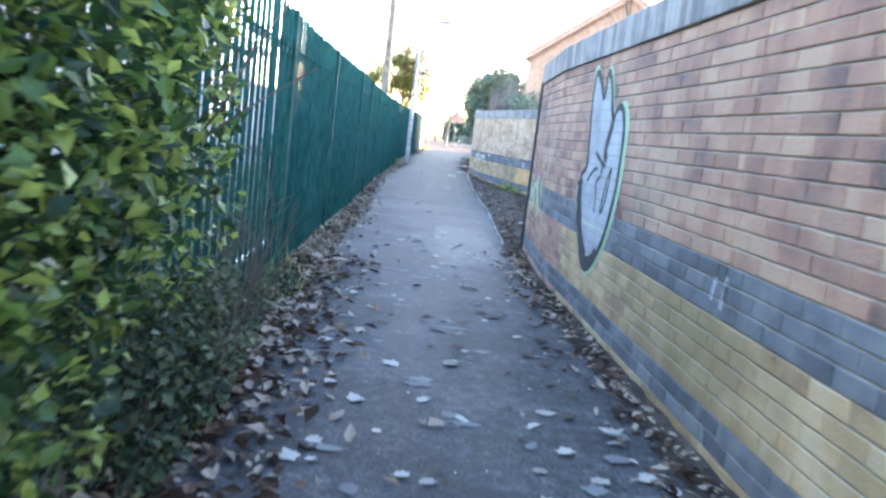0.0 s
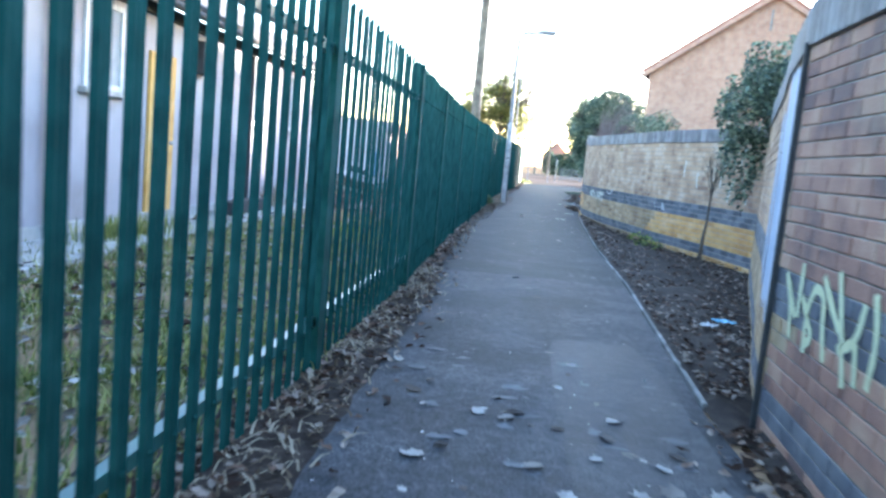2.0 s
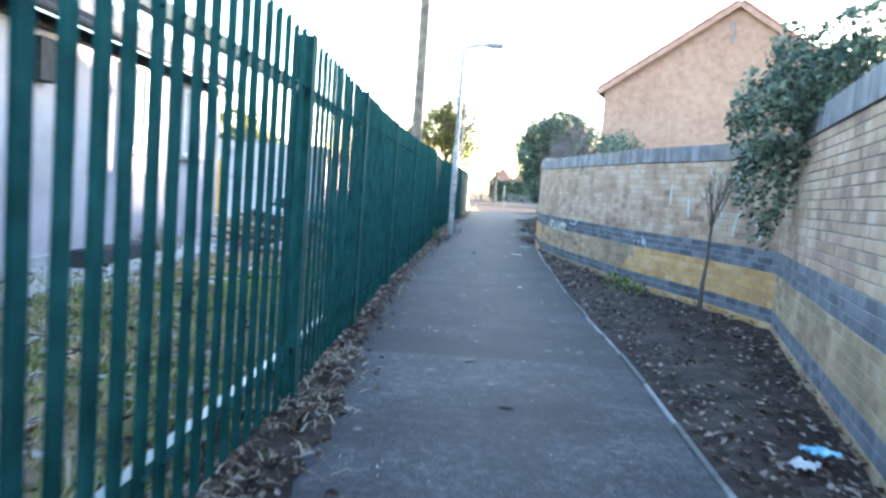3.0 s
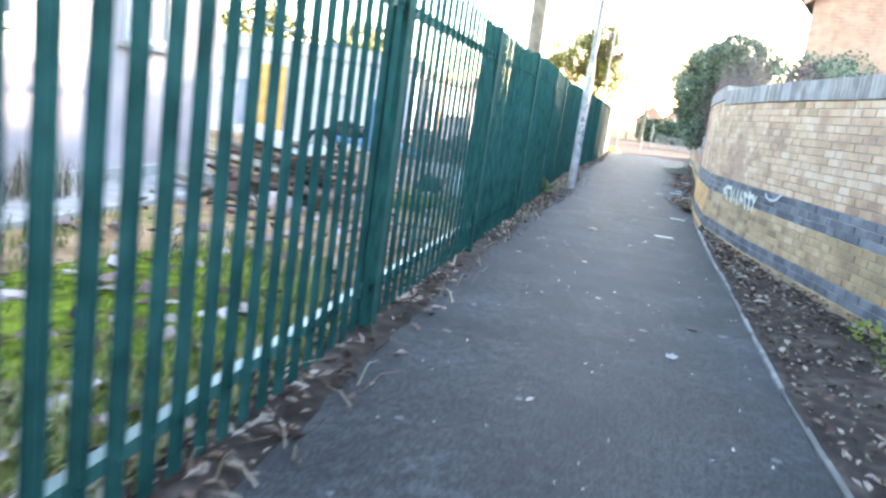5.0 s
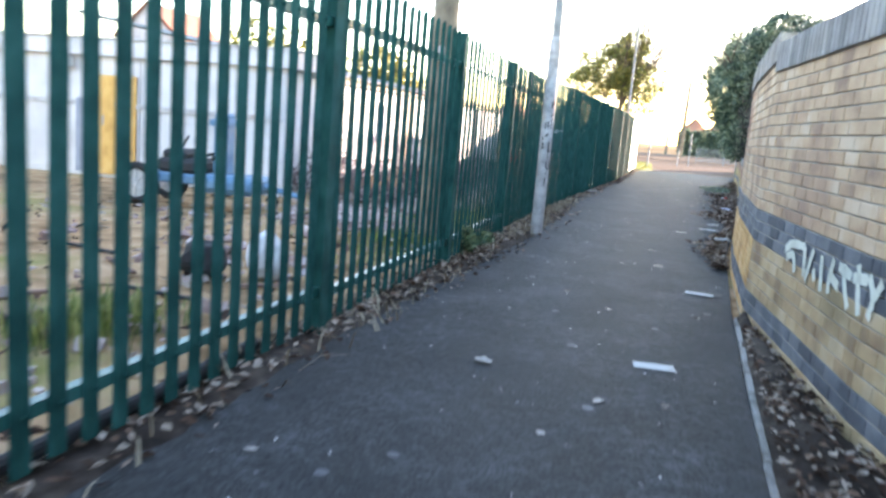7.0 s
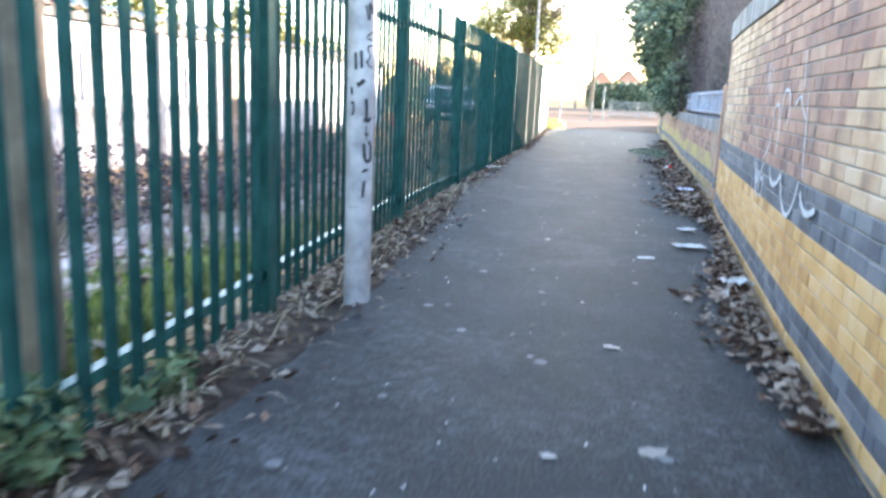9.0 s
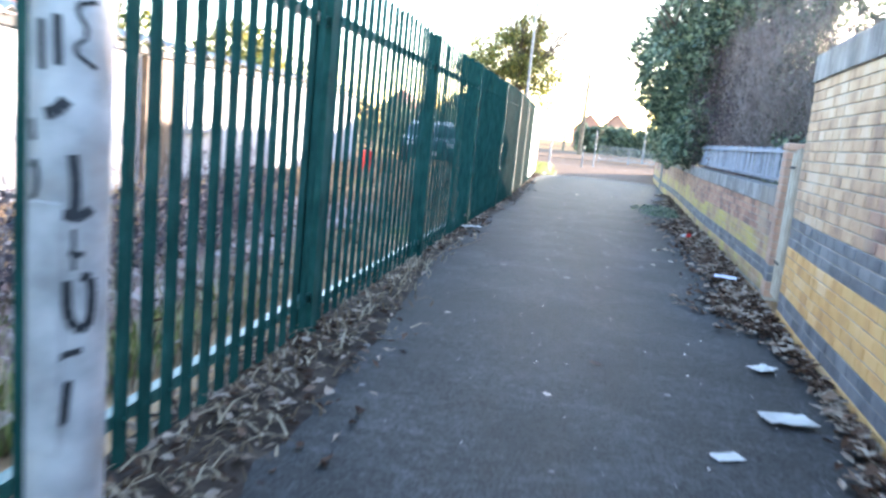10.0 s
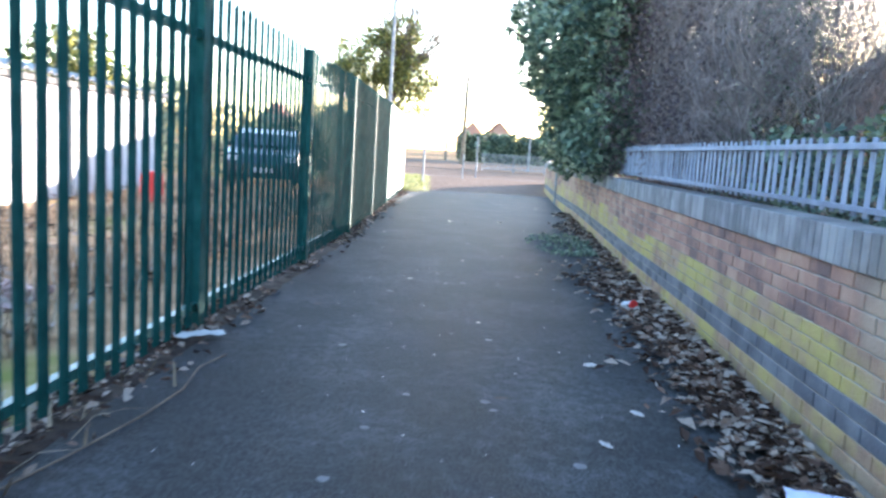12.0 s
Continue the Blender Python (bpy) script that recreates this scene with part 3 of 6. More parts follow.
def pale_mesh(top):
    """A rolled steel pale: shallow W section, squared top cut to a blunt point."""
    sec = [(-0.041, -0.001), (-0.026, 0.011), (-0.011, 0.005), (0.0, 0.010), (0.011, 0.005), (0.026, 0.011), (0.041, -0.001)]
    faces = []
    tops = [top - 0.03, top - 0.012, top - 0.003, top, top - 0.003, top - 0.012, top - 0.03]
    n = len(sec)
    verts = [(d, x, 0.04) for x, d in sec] + [(d, x, t) for (x, d), t in zip(sec, tops)]
    verts += [(d - 0.003, x, 0.04) for x, d in sec] + [(d - 0.003, x, t) for (x, d), t in zip(sec, tops)]
    for k in range(n - 1):
        faces.append((k, k + 1, n + k + 1, n + k))
        faces.append((2 * n + k + 1, 2 * n + k, 3 * n + k, 3 * n + k + 1))
        faces.append((n + k, n + k + 1, 3 * n + k + 1, 3 * n + k))
    faces.append((0, n, 3 * n, 2 * n))
    faces.append((n - 1, 3 * n - 1, 4 * n - 1, 2 * n - 1))
    me = bpy.data.meshes.new("pale")
    me.from_pydata(verts, [], faces)
    me.materials.append(GREEN)
    return me


def post_mesh(top):
    """Steel I-section post, set behind the rails."""
    bm = bmesh.new()
    box(bm, -0.052, -0.05, -0.3, -0.046, 0.05, top - 0.01, 0.001)
    box(bm, 0.046, -0.05, -0.3, 0.052, 0.05, top - 0.01, 0.001)
    box(bm, -0.046, -0.004, -0.3, 0.046, 0.004, top - 0.01)
    return mesh_of(bm, "post", GREEN)


def fence_levels(y):
    """Top of the pales and the heights of both rails: the fence steps up as it goes along."""
    if y < 13:
        return 2.0, 0.27, 1.70
    if y < 23:
        return 2.0, 0.23, 1.74
    return (2.05, 0.20, 1.77) if y < 29 else (2.11, 0.14, 1.81)


PALES = {h: pale_mesh(h) for h in (2.0, 2.05, 2.11)}
POSTS_BY_TOP = {h: post_mesh(h) for h in (2.0, 2.05, 2.11)}
bm = bmesh.new()
tube(bm, (0, 0, 0), (0.012, 0, 0), 0.010, 0.007, 6)
BOLT = mesh_of(bm, "bolt", GREEN)


def fence_panel(x0, y0, x1, y1):
    d = math.hypot(x1 - x0, y1 - y0)
    top, *rails = fence_levels((y0 + y1) / 2)
    panel = thing("palisade_fence_panel", "dark green painted steel palisade fence panel", "fence", "palisade fence along the path",
                  at=pose(x0, y0, 0, 0, 0, -math.degrees(math.atan2(x1 - x0, y1 - y0))))
    shared("post", POSTS_BY_TOP[top], panel, pose(-0.024, 0, 0))
    for z in rails:
        bm = bmesh.new()
        box(bm, -0.012, 0.0, z - 0.025, -0.006, d, z + 0.025)
        box(bm, -0.052, 0.0, z - 0.025 if z > 1 else z + 0.019, -0.012, d, z - 0.019 if z > 1 else z + 0.025)
        part("rail", bm, GREEN_SMOOTH_LIT, panel)
    n = int(round((d - 0.13) / PITCH))
    for k in range(n):
        yy = 0.065 + (k + 0.5) * (d - 0.13) / n
        shared("pale", PALES[top], panel, pose(-0.003, yy, random.uniform(-0.012, 0.008), random.uniform(-0.35, 0.35), 0, random.uniform(-2, 2)))
        for z in rails:
            if 1.0 < y0 < 46:
                shared("bolt", BOLT, panel, pose(0.008, yy, z))
    # added flat sheets: sun on the end bays is put into their pale colour
    if y0 > 46:
        bm = bmesh.new()
        box(bm, 0.010, 0.06, 0.12, 0.014, d - 0.06, top - 0.06, 0.001)
        part("sheet", bm, SUNLIT_GREEN, panel, "flat sheet added on the fence, green paled as if sunlit")
    return panel


POSTS = [-2.75, 0.0, 2.78, 5.56, 8.33, 11.13, 13.45, 16.31, 19.07, 21.92, 24.52, 27.05, 30.22, 33.15, 35.92, 38.8, 41.4, 44.1, 46.8, 49.5, 52.3]
for y0, y1 in zip(POSTS, POSTS[1:]):
    fence_panel(along(FENCE, y0), y0, along(FENCE, y1), y1)
end_post = thing("fence_end_post", "dark green steel post closing the fence", "fence", at=pose(along(FENCE, 52.3), 52.3, 0))
shared("post", POSTS_BY_TOP[2.11], end_post, pose(-0.03, 0, 0))


# ---- plants ----
def leaves(centres, count, size, rng, flat=0.0, spread=None):
    """Many small folded leaves scattered in ellipsoids (x, y, z, rx, ry, rz), denser towards the outside."""
    verts, faces = [], []
    weights = [c[3] * c[4] * c[5] for c in centres]
    for _ in range(count):
        c = rng.choices(centres, weights)[0]
        while True:
            p = Vector((rng.uniform(-1, 1), rng.uniform(-1, 1), rng.uniform(-1, 1)))
            if 0.25 < p.length < 1.0 and rng.random() < 0.25 + 0.75 * p.length ** 2:
                break
        wob = 1 + 0.28 * noise.noise((p.x * 2.1 + c[0], p.y * 2.1 + c[1], p.z * 2.1 + c[2]))
        x, y, z = c[0] + p.x * c[3] * wob, c[1] + p.y * c[4] * wob, c[2] + p.z * c[5] * wob
        if noise.noise((x * 1.7 / max(0.5, c[3]), y * 1.7 / max(0.5, c[4]), z * 1.7 / max(0.5, c[5]))) < -0.28:
            continue
        s = size * rng.uniform(0.6, 1.35)
        m = Matrix.Translation((x, y, z)) @ Euler((rng.uniform(-1.2, 1.2) * (1 - flat), rng.uniform(-0.9, 0.9) * (1 - flat), rng.uniform(0, 6.3))).to_matrix().to_4x4()
        k = len(verts)
        w = s * 0.32
        verts += [m @ Vector(q) for q in ((0, -s * 0.5, 0), (w, -0.05 * s, 0.10 * s), (0, s * 0.55, -0.08 * s), (-w, -0.05 * s, 0.10 * s), (0, 0, 0))]
        faces += [(k, k + 1, k + 4), (k + 1, k + 2, k + 4), (k + 2, k + 3, k + 4), (k + 3, k, k + 4)]
    return verts, faces


def bent_tube(bm, pts, r, n=10):
    """One continuous tube through points."""
    pts = [Vector(p) for p in pts]
    rings = []
    for k, p in enumerate(pts):
        d = (pts[min(k + 1, len(pts) - 1)] - pts[max(k - 1, 0)]).normalized()
        q = d.to_track_quat("Z", "Y")
        rings.append([bm.verts.new(p + q @ Vector((r * math.cos(2 * math.pi * i / n), r * math.sin(2 * math.pi * i / n), 0))) for i in range(n)])
    for a, b in zip(rings, rings[1:]):
        for i in range(n):
            bm.faces.new((a[i], a[(i + 1) % n], b[(i + 1) % n], b[i]))
    bm.faces.new(rings[0][::-1])
    bm.faces.new(rings[-1])


def branch(verts, faces, a, b, r0, r1, n=5):
    a, b = Vector(a), Vector(b)
    q = (b - a).to_track_quat("Z", "Y")
    k = len(verts)
    for p, r in ((a, r0), (b, r1)):
        for i in range(n):
            t = 2 * math.pi * i / n
            verts.append(p + q @ Vector((r * math.cos(t), r * math.sin(t), 0)))
    for i in range(n):
        faces.append((k + i, k + (i + 1) % n, k + n + (i + 1) % n, k + n + i))


def grow(verts, faces, a, way, length, r, depth, rng, bend=0.5, n=5, kids=(2, 4), up=0.1):
    """A limb that forks into finer ones."""
    p, w = Vector(a), Vector(way).normalized()
    steps = 3
    for s in range(steps):
        w = (w + Vector((rng.uniform(-bend, bend), rng.uniform(-bend, bend), rng.uniform(-bend, bend) + up)) * 0.45).normalized()
        q = p + w * (length / steps)
        branch(verts, faces, p, q, r * (1 - 0.2 * s), r * (0.8 - 0.2 * s), n)
        p = q
        if depth and (s or depth > 1):
            for _ in range(rng.randint(*kids)):
                v = (w + Vector((rng.uniform(-1, 1), rng.uniform(-1, 1), rng.uniform(-0.5, 1))) * 0.8).normalized()
                grow(verts, faces, p, v, length * rng.uniform(0.45, 0.75), r * 0.45, depth - 1, rng, bend, max(3, n - 1), kids, up)


def plant(name, label, category, centres, count, size, mat, seed, stems=(), twigs=None, stem_mat=None, group=""):
    rng = random.Random(seed)
    ob = thing(name, label, category, group)
    for a, way, length, r, depth in stems:
        sv, sf = [], []
        grow(sv, sf, a, way, length, r, depth, rng)
        soup("trunk" if category == "tree" else "stem", sv, sf, stem_mat or BARK, ob, smooth=True)
    if count:
        v, f = leaves(centres, count, size, rng)
        tagged(soup("crown" if category == "tree" else "foliage", v, f, mat, ob), kind="stuff")
    return ob


# hedge overhanging the fence at the start of the walk
plant("hedge", "overgrown green hedge with glossy leaves hanging over the fence", "hedge",
      [(-1.0, 0.8, 1.0, 0.42, 1.0, 1.0), (-0.92, 1.8, 1.6, 0.34, 0.75, 1.0), (-0.86, 2.55, 1.9, 0.26, 0.5, 0.6), (-0.84, 2.6, 1.05, 0.22, 0.45, 0.6),
       (-0.9, 2.0, 2.5, 0.42, 0.8, 0.5), (-1.5, 1.1, 2.0, 0.5, 1.4, 0.75), (-0.85, 1.4, 1.2, 0.32, 0.75, 0.9)], 31000, 0.055, LEAF_HEDGE, 3,
      [((-1.15, 0.6, 0), (0.1, 0.1, 1), 1.5, 0.035, 2), ((-1.2, 1.7, 0), (0.2, 0.1, 1), 1.6, 0.03, 2), ((-1.15, 2.7, 0), (0.1, 0.0, 1), 1.5, 0.028, 2)])
plant("ivy_patch", "low dark ivy and weeds at the foot of the fence", "ivy",
      [(-0.82, 2.5, 0.24, 0.24, 0.9, 0.34), (-0.84, 3.4, 0.16, 0.16, 0.7, 0.22), (-0.80, 4.7, 0.07, 0.12, 0.7, 0.10)], 8500, 0.042, LEAF_IVY, 4,
      [((-0.85 + 0.09 * (k % 3), 1.8 + 0.28 * k, 0.0), (0.1 * (k % 3 - 1), 0.2, 1), 0.5, 0.007, 2) for k in range(8)])

# ivy hanging over the angled wall
plant("ivy_clump", "dark ivy clump hanging over the brick wall", "ivy",
      [(2.85, 13.9, 2.05, 0.45, 0.75, 0.5), (2.80, 14.1, 1.5, 0.26, 0.42, 0.45), (3.3, 13.4, 2.40, 0.75, 1.0, 0.55), (2.84, 14.15, 1.15, 0.15, 0.2, 0.28), (3.0, 13.2, 2.2, 0.35, 0.7, 0.4)], 15000, 0.062, LEAF_DARK, 5,
      [((3.55, 13.4, 0.0), (-0.1, 0.1, 1), 2.2, 0.05, 2), ((3.7, 12.4, 1.4), (-0.2, -0.2, 1), 1.6, 0.03, 2)])
plant("garden_bush", "dark clipped bush behind the brick wall", "bush", [(3.4, 25.5, 2.3, 0.7, 0.7, 0.55), (4.0, 26.2, 2.4, 0.55, 0.6, 0.6)], 6000, 0.06, LEAF_DARK, 7,
      [((3.6, 25.8, 0), (0, 0, 1), 1.8, 0.05, 1)])
plant("bare_bush", "brown bare twiggy bush behind the brick wall", "bush", [(2.52, 22.4, 2.08, 0.24, 0.28, 0.30), (2.55, 22.5, 1.6, 0.22, 0.25, 0.4)], 2600, 0.035, LEAF_BROWN, 8,
      [((2.62, 22.5, 0), (0.02, 0, 1), 1.7, 0.03, 0)], stem_mat=TWIG)

# the broad evergreen and the bare shrubs behind the low wall
plant("evergreen_tree", "broad dark evergreen tree leaning over the low wall", "tree",
      [(3.75, 42.6, 2.7, 1.25, 1.6, 1.25), (4.2, 43.6, 4.0, 1.5, 1.8, 1.0), (3.75, 42.0, 1.65, 0.62, 1.2, 0.75), (4.6, 41.0, 4.2, 1.3, 1.5, 0.9), (3.3, 43.8, 3.4, 0.9, 1.2, 0.7), (4.9, 45.6, 3.0, 1.0, 1.7, 1.7),
       (3.62, 41.6, 1.7, 0.42, 0.9, 0.72), (3.7, 43.4, 2.2, 0.75, 1.2, 1.1), (3.9, 45.2, 1.6, 0.6, 1.4, 0.8), (5.9, 39.9, 3.9, 0.6, 0.7, 0.4)], 52000, 0.115, LEAF_DARK, 9,
      [((4.4, 43.0, 0), (-0.1, -0.1, 1), 3.0, 0.12, 2), ((4.8, 42.4, 0), (0.1, -0.2, 1), 2.6, 0.09, 2)])
plant("evergreen_shrub", "low dark evergreen shrubs behind the low wall", "shrub",
      [(5.4, 48.5, 0.9, 0.7, 1.5, 0.75), (6.0, 51.5, 0.6, 0.7, 1.5, 0.5)], 7000, 0.11, LEAF_DARK, 19,
      [((5.4, 48.5, 0), (0, 0, 1), 0.8, 0.04, 2), ((6.0, 51.5, 0), (0, 0, 1), 0.6, 0.04, 2)])
plant("garden_shrub", "dense dark shrubs close behind the pale railing", "shrub",
      [(3.95 + 0.12 * k, 34.0 + 1.1 * k, 0.85, 0.42, 0.8, 0.8) for k in range(7)], 12000, 0.08, LEAF_DARK, 20,
      [((3.95 + 0.12 * k, 34.0 + 1.1 * k, 0), (0, 0, 1), 0.8, 0.02, 2) for k in range(7)])
rng = random.Random(21)
for k, (x, y, h) in enumerate([(4.1, 40.2, 3.5), (4.6, 39.9, 3.9), (5.1, 40.2, 3.9), (4.2, 38.9, 3.3), (4.7, 38.9, 3.6), (3.95, 41.0, 3.3), (4.45, 41.3, 3.8), (4.15, 39.6, 2.6), (5.35, 39.5, 3.8), (5.45, 40.6, 4.0), (5.0, 39.2, 2.7)]):
    sv, sf = [], []
    shrub = thing("bare_shrub", "tall bare winter shrub with dense brown twigs", "shrub", "bare shrubs behind the railing")
    for _ in range(6):
        grow(sv, sf, (x + rng.uniform(-0.3, 0.3), y + rng.uniform(-0.3, 0.3), 0), (rng.uniform(-0.35, 0.35), rng.uniform(-0.3, 0.3), 1), h * 0.62, 0.013, 3, rng, 1.1, 3, (2, 4), 0.16)
    # kept clipped on the garden side of the low wall
    sf = [f_ for f_ in sf if all(sv[i].x > 3.45 + 0.11 * (sv[i].y - 37.0) for i in f_)]
    tagged(soup("brushwood", sv, sf, TWIG, shrub), kind="stuff")
    v, f = leaves([(x, y, h * 0.62, 0.62, 0.65, h * 0.40), (x + 0.15, y + 0.15, 1.3, 0.5, 0.6, 0.5)], 6000, 0.045, rng)
    tagged(soup("foliage", v, f, (LEAF_BROWN, LEAF_BROWN, LEAF_BROWN, LEAF_BROWN, LEAF_DARK)[k % 5], shrub), kind="stuff")

# trees farther on
plant("yard_tree", "half-bare tree with yellow-green leaves beyond the fence", "tree",
      [(-3.0, 88, 7.5, 3.2, 3.2, 2.0), (-0.6, 88, 6.3, 2.6, 2.8, 1.8), (-4.8, 89, 6.0, 2.4, 2.6, 1.5), (-1.4, 87, 9.2, 1.8, 2.0, 1.4), (-0.2, 88, 4.2, 1.6, 1.8, 1.3)], 26000, 0.20, LEAF_TREE, 11,
      [((-2.2, 88, 0), (0, 0, 1), 6.5, 0.28, 3), ((-1.6, 88.3, 0), (0.15, 0, 1), 7.5, 0.16, 3)])
for x, y, h, w, s in [(19, 150, 4, 9, 42), (30, 150, 4, 10, 42), (-16, 150, 7, 9, 43), (-9, 112, 5.0, 3, 44), (44, 150, 9, 12, 45), (-30, 120, 8, 8, 46), (-31, 76, 8.5, 8, 47), (-22, 80, 7.5, 6, 49)]:
    plant("far_tree", "distant dark winter tree beyond the road", "tree", [(x, y, h * 0.6, w * 0.5, 3, h * 0.42), (x + w * 0.3, y, h * 0.5, w * 0.35, 3, h * 0.35)], 2200, 0.5, LEAF_TREE if s % 2 else LEAF_DARK, s,
          [((x, y, 0), (0, 0, 1), h * 0.55, 0.2, 2)], group="trees beyond the road")


plant("far_hedge", "dark hedge row across the road", "hedge", [(x, 119, 1.3, 2.6, 1.2, 1.5) for x in (14, 17, 20, 25, 30, 36, 42)] + [(x, 104, 1.2, 3, 1.2, 1.5) for x in (-20, -15, -10, -6)], 22000, 0.24, LEAF_DARK, 51)


plant("far_hedge", "tall clipped dark green hedge in front of distant houses", "hedge", [(5.4 + 1.1 * k, 118, 1.5, 1.1, 0.8, 1.75) for k in range(9)], 14000, 0.42, LEAF_DARK, 52)


# ---- poles and lamps ----
def smooth_line(pts, times=2, closed=False):
    for _ in range(times):
        out = [] if closed else [pts[0]]
        for k in range(len(pts) if closed else len(pts) - 1):
            a, b = pts[k], pts[(k + 1) % len(pts)]
            out += [(a[0] * 0.75 + b[0] * 0.25, a[1] * 0.75 + b[1] * 0.25), (a[0] * 0.25 + b[0] * 0.75, a[1] * 0.25 + b[1] * 0.75)]
        if not closed:
            out.append(pts[-1])
        pts = out
    return pts


def lamp_column():
    ob = thing("street_lamp", "grey steel street lamp column covered in black scrawl", "street lamp", at=pose(-0.16, 27.39, 0))
    bm = bmesh.new()
    tube(bm, (0, 0, -0.1), (0, 0, 2.3), 0.075, 0.075, 24)
    tube(bm, (0, 0, 2.3), (0, 0, 2.42), 0.075, 0.05, 24)
    part("base_column", bm, GALV, ob)
    bm = bmesh.new()
    tube(bm, (0, 0, 2.4), (0, 0, 4.72), 0.055, 0.048, 16)
    part("shaft", bm, LAMPGREY, ob)
    bm = bmesh.new()
    pts = [(0, 0, 4.7), (0.02, 0, 4.86), (0.09, 0, 4.98), (0.22, 0, 5.04), (0.62, 0, 5.07)]
    bent_tube(bm, pts, 0.046, 12)
    part("bracket", bm, LAMPGREY, ob)
    bm = bmesh.new()
    box(bm, 0.56, -0.09, 5.03, 1.06, 0.09, 5.15, 0.03)
    part("lantern", bm, LAMPGREY, ob, "flat grey lantern housing")
    bm = bmesh.new()
    box(bm, 0.68, -0.06, 5.012, 1.0, 0.06, 5.032, 0.006)
    part("lens", bm, GLASS, ob, "clear lantern lens")
    bm = bmesh.new()
    box(bm, -0.035, -0.079, 0.55, 0.035, -0.070, 1.05, 0.004)
    part("door", bm, GALV, ob)
    # black scrawl wrapped on the side that faces the path
    bm = bmesh.new()

    def mark(pts, w):
        """A drawn stroke round the column: points (angle, height)."""
        for (t0, z0), (t1, z1) in zip(pts, pts[1:]):
            dx, dz = (t1 - t0) * 0.0768, z1 - z0
            l = math.hypot(dx, dz) or 1
            ox, oz = -dz / l * w / 0.0768, dx / l * w
            bm.faces.new([bm.verts.new((0.0768 * math.cos(t), 0.0768 * math.sin(t), z)) for t, z in ((t0 - ox, z0 - oz), (t1 - ox, z1 - oz), (t1 + ox, z1 + oz), (t0 + ox, z0 + oz))])

    face = -1.2
    for w, pts in ((0.005, [(0.1, 1.62), (0.45, 1.52), (0.3, 1.66), (0.7, 1.55), (0.5, 1.68)]), (0.004, [(0.7, 1.49), (0.1, 1.455), (0.65, 1.445)]),
                   (0.004, [(0.75, 1.42), (0.2, 1.41), (0.6, 1.36), (0.15, 1.33), (0.75, 1.30)]), (0.008, [(-0.55, 1.38), (-0.5, 1.29)]), (0.008, [(-0.15, 1.39), (-0.1, 1.30)]),
                   (0.012, [(-0.4, 1.21), (-0.1, 1.22), (0.1, 1.24)]), (0.008, [(-0.85, 1.20), (-0.75, 1.16)]), (0.006, [(-0.85, 1.11), (-0.65, 1.13), (-0.6, 1.07), (-0.8, 1.05)]),
                   (0.006, [(-0.85, 1.03), (-0.6, 1.04), (-0.65, 0.99), (-0.85, 0.98)]), (0.005, [(-0.8, 0.97), (-0.78, 0.90)]), (0.010, [(0.25, 1.14), (0.35, 1.08), (0.3, 1.02)]),
                   (0.010, [(0.0, 1.03), (0.45, 1.02), (0.7, 1.04)]), (0.004, [(0.3, 1.0), (0.32, 0.92)]), (0.006, [(0.2, 0.955), (0.55, 0.95)]),
                   (0.010, [(0.15, 0.90), (0.2, 0.83), (0.45, 0.80), (0.75, 0.81), (0.8, 0.90), (0.5, 0.91)]), (0.005, [(-0.75, 0.89), (-0.5, 0.88), (-0.55, 0.85)]),
                   (0.007, [(-0.15, 0.735), (0.15, 0.755), (0.55, 0.76)]), (0.008, [(0.25, 0.70), (0.15, 0.61)])):
        mark(smooth_line([(face + u, z) for u, z in pts], 1), w)
    part("scrawl", bm, PAINT_BLACK, ob, "black marker scrawl")


lamp_column()
ob = thing("telegraph_pole", "tall weathered wooden telegraph pole behind the fence", "pole", at=pose(-1.15, 25.95, 0, 0, -0.2, 0))
bm = bmesh.new()
tube(bm, (0, 0, -0.2), (0, 0, 6.15), 0.145, 0.115, 20)
part("shaft", bm, POLEWOOD, ob)
bm = bmesh.new()
box(bm, -0.05, -0.15, 1.9, 0.05, -0.135, 2.05, 0.004)
part("plate", bm, GALV, ob)
for x, y, h, r, name, label, mat in [(-0.05, 55.2, 8.2, 0.055, "lamp_post", "slim grey steel lamp post at the end of the fence", LAMPGREY), (4.1, 96, 7.4, 0.21, "telegraph_pole", "dark wooden telegraph pole across the road", POLEWOOD),
                                     (3.0, 110, 5.4, 0.15, "telegraph_pole", "distant wooden telegraph pole across the road", POLEWOOD), (8.1, 83, 5.2, 0.06, "lamp_post", "grey lamp post across the road", LAMPGREY),
                                     (-5.3, 58.6, 7.7, 0.06, "lamp_post", "slim grey lamp post beyond the yard", LAMPGREY)]:
    ob = thing(name, label, "pole", at=pose(x, y, 0, 0, 0.8 if mat is POLEWOOD else 0, 0))
    bm = bmesh.new()
    tube(bm, (0, 0, -0.2), (0, 0, h * 0.97), r, r * 0.75, 14)
    part("shaft", bm, mat, ob)
    bm = bmesh.new()
    tube(bm, (0, 0, h * 0.97), (0, 0, h), r * 0.8, r * 0.55, 14)
    part("cap", bm, mat, ob)


# ---- buildings ----
def quad_roof(bm, pts, thick):
    a = [Vector(p) for p in pts]
    nrm = (a[1] - a[0]).cross(a[2] - a[0]).normalized()
    vs = [bm.verts.new(p) for p in a] + [bm.verts.new(p - nrm * thick) for p in a]
    bm.faces.new(vs[:4])
    bm.faces.new(vs[7:3:-1])
    for k in range(4):
        bm.faces.new((vs[k], vs[k + 4], vs[(k + 1) % 4 + 4], vs[(k + 1) % 4]))


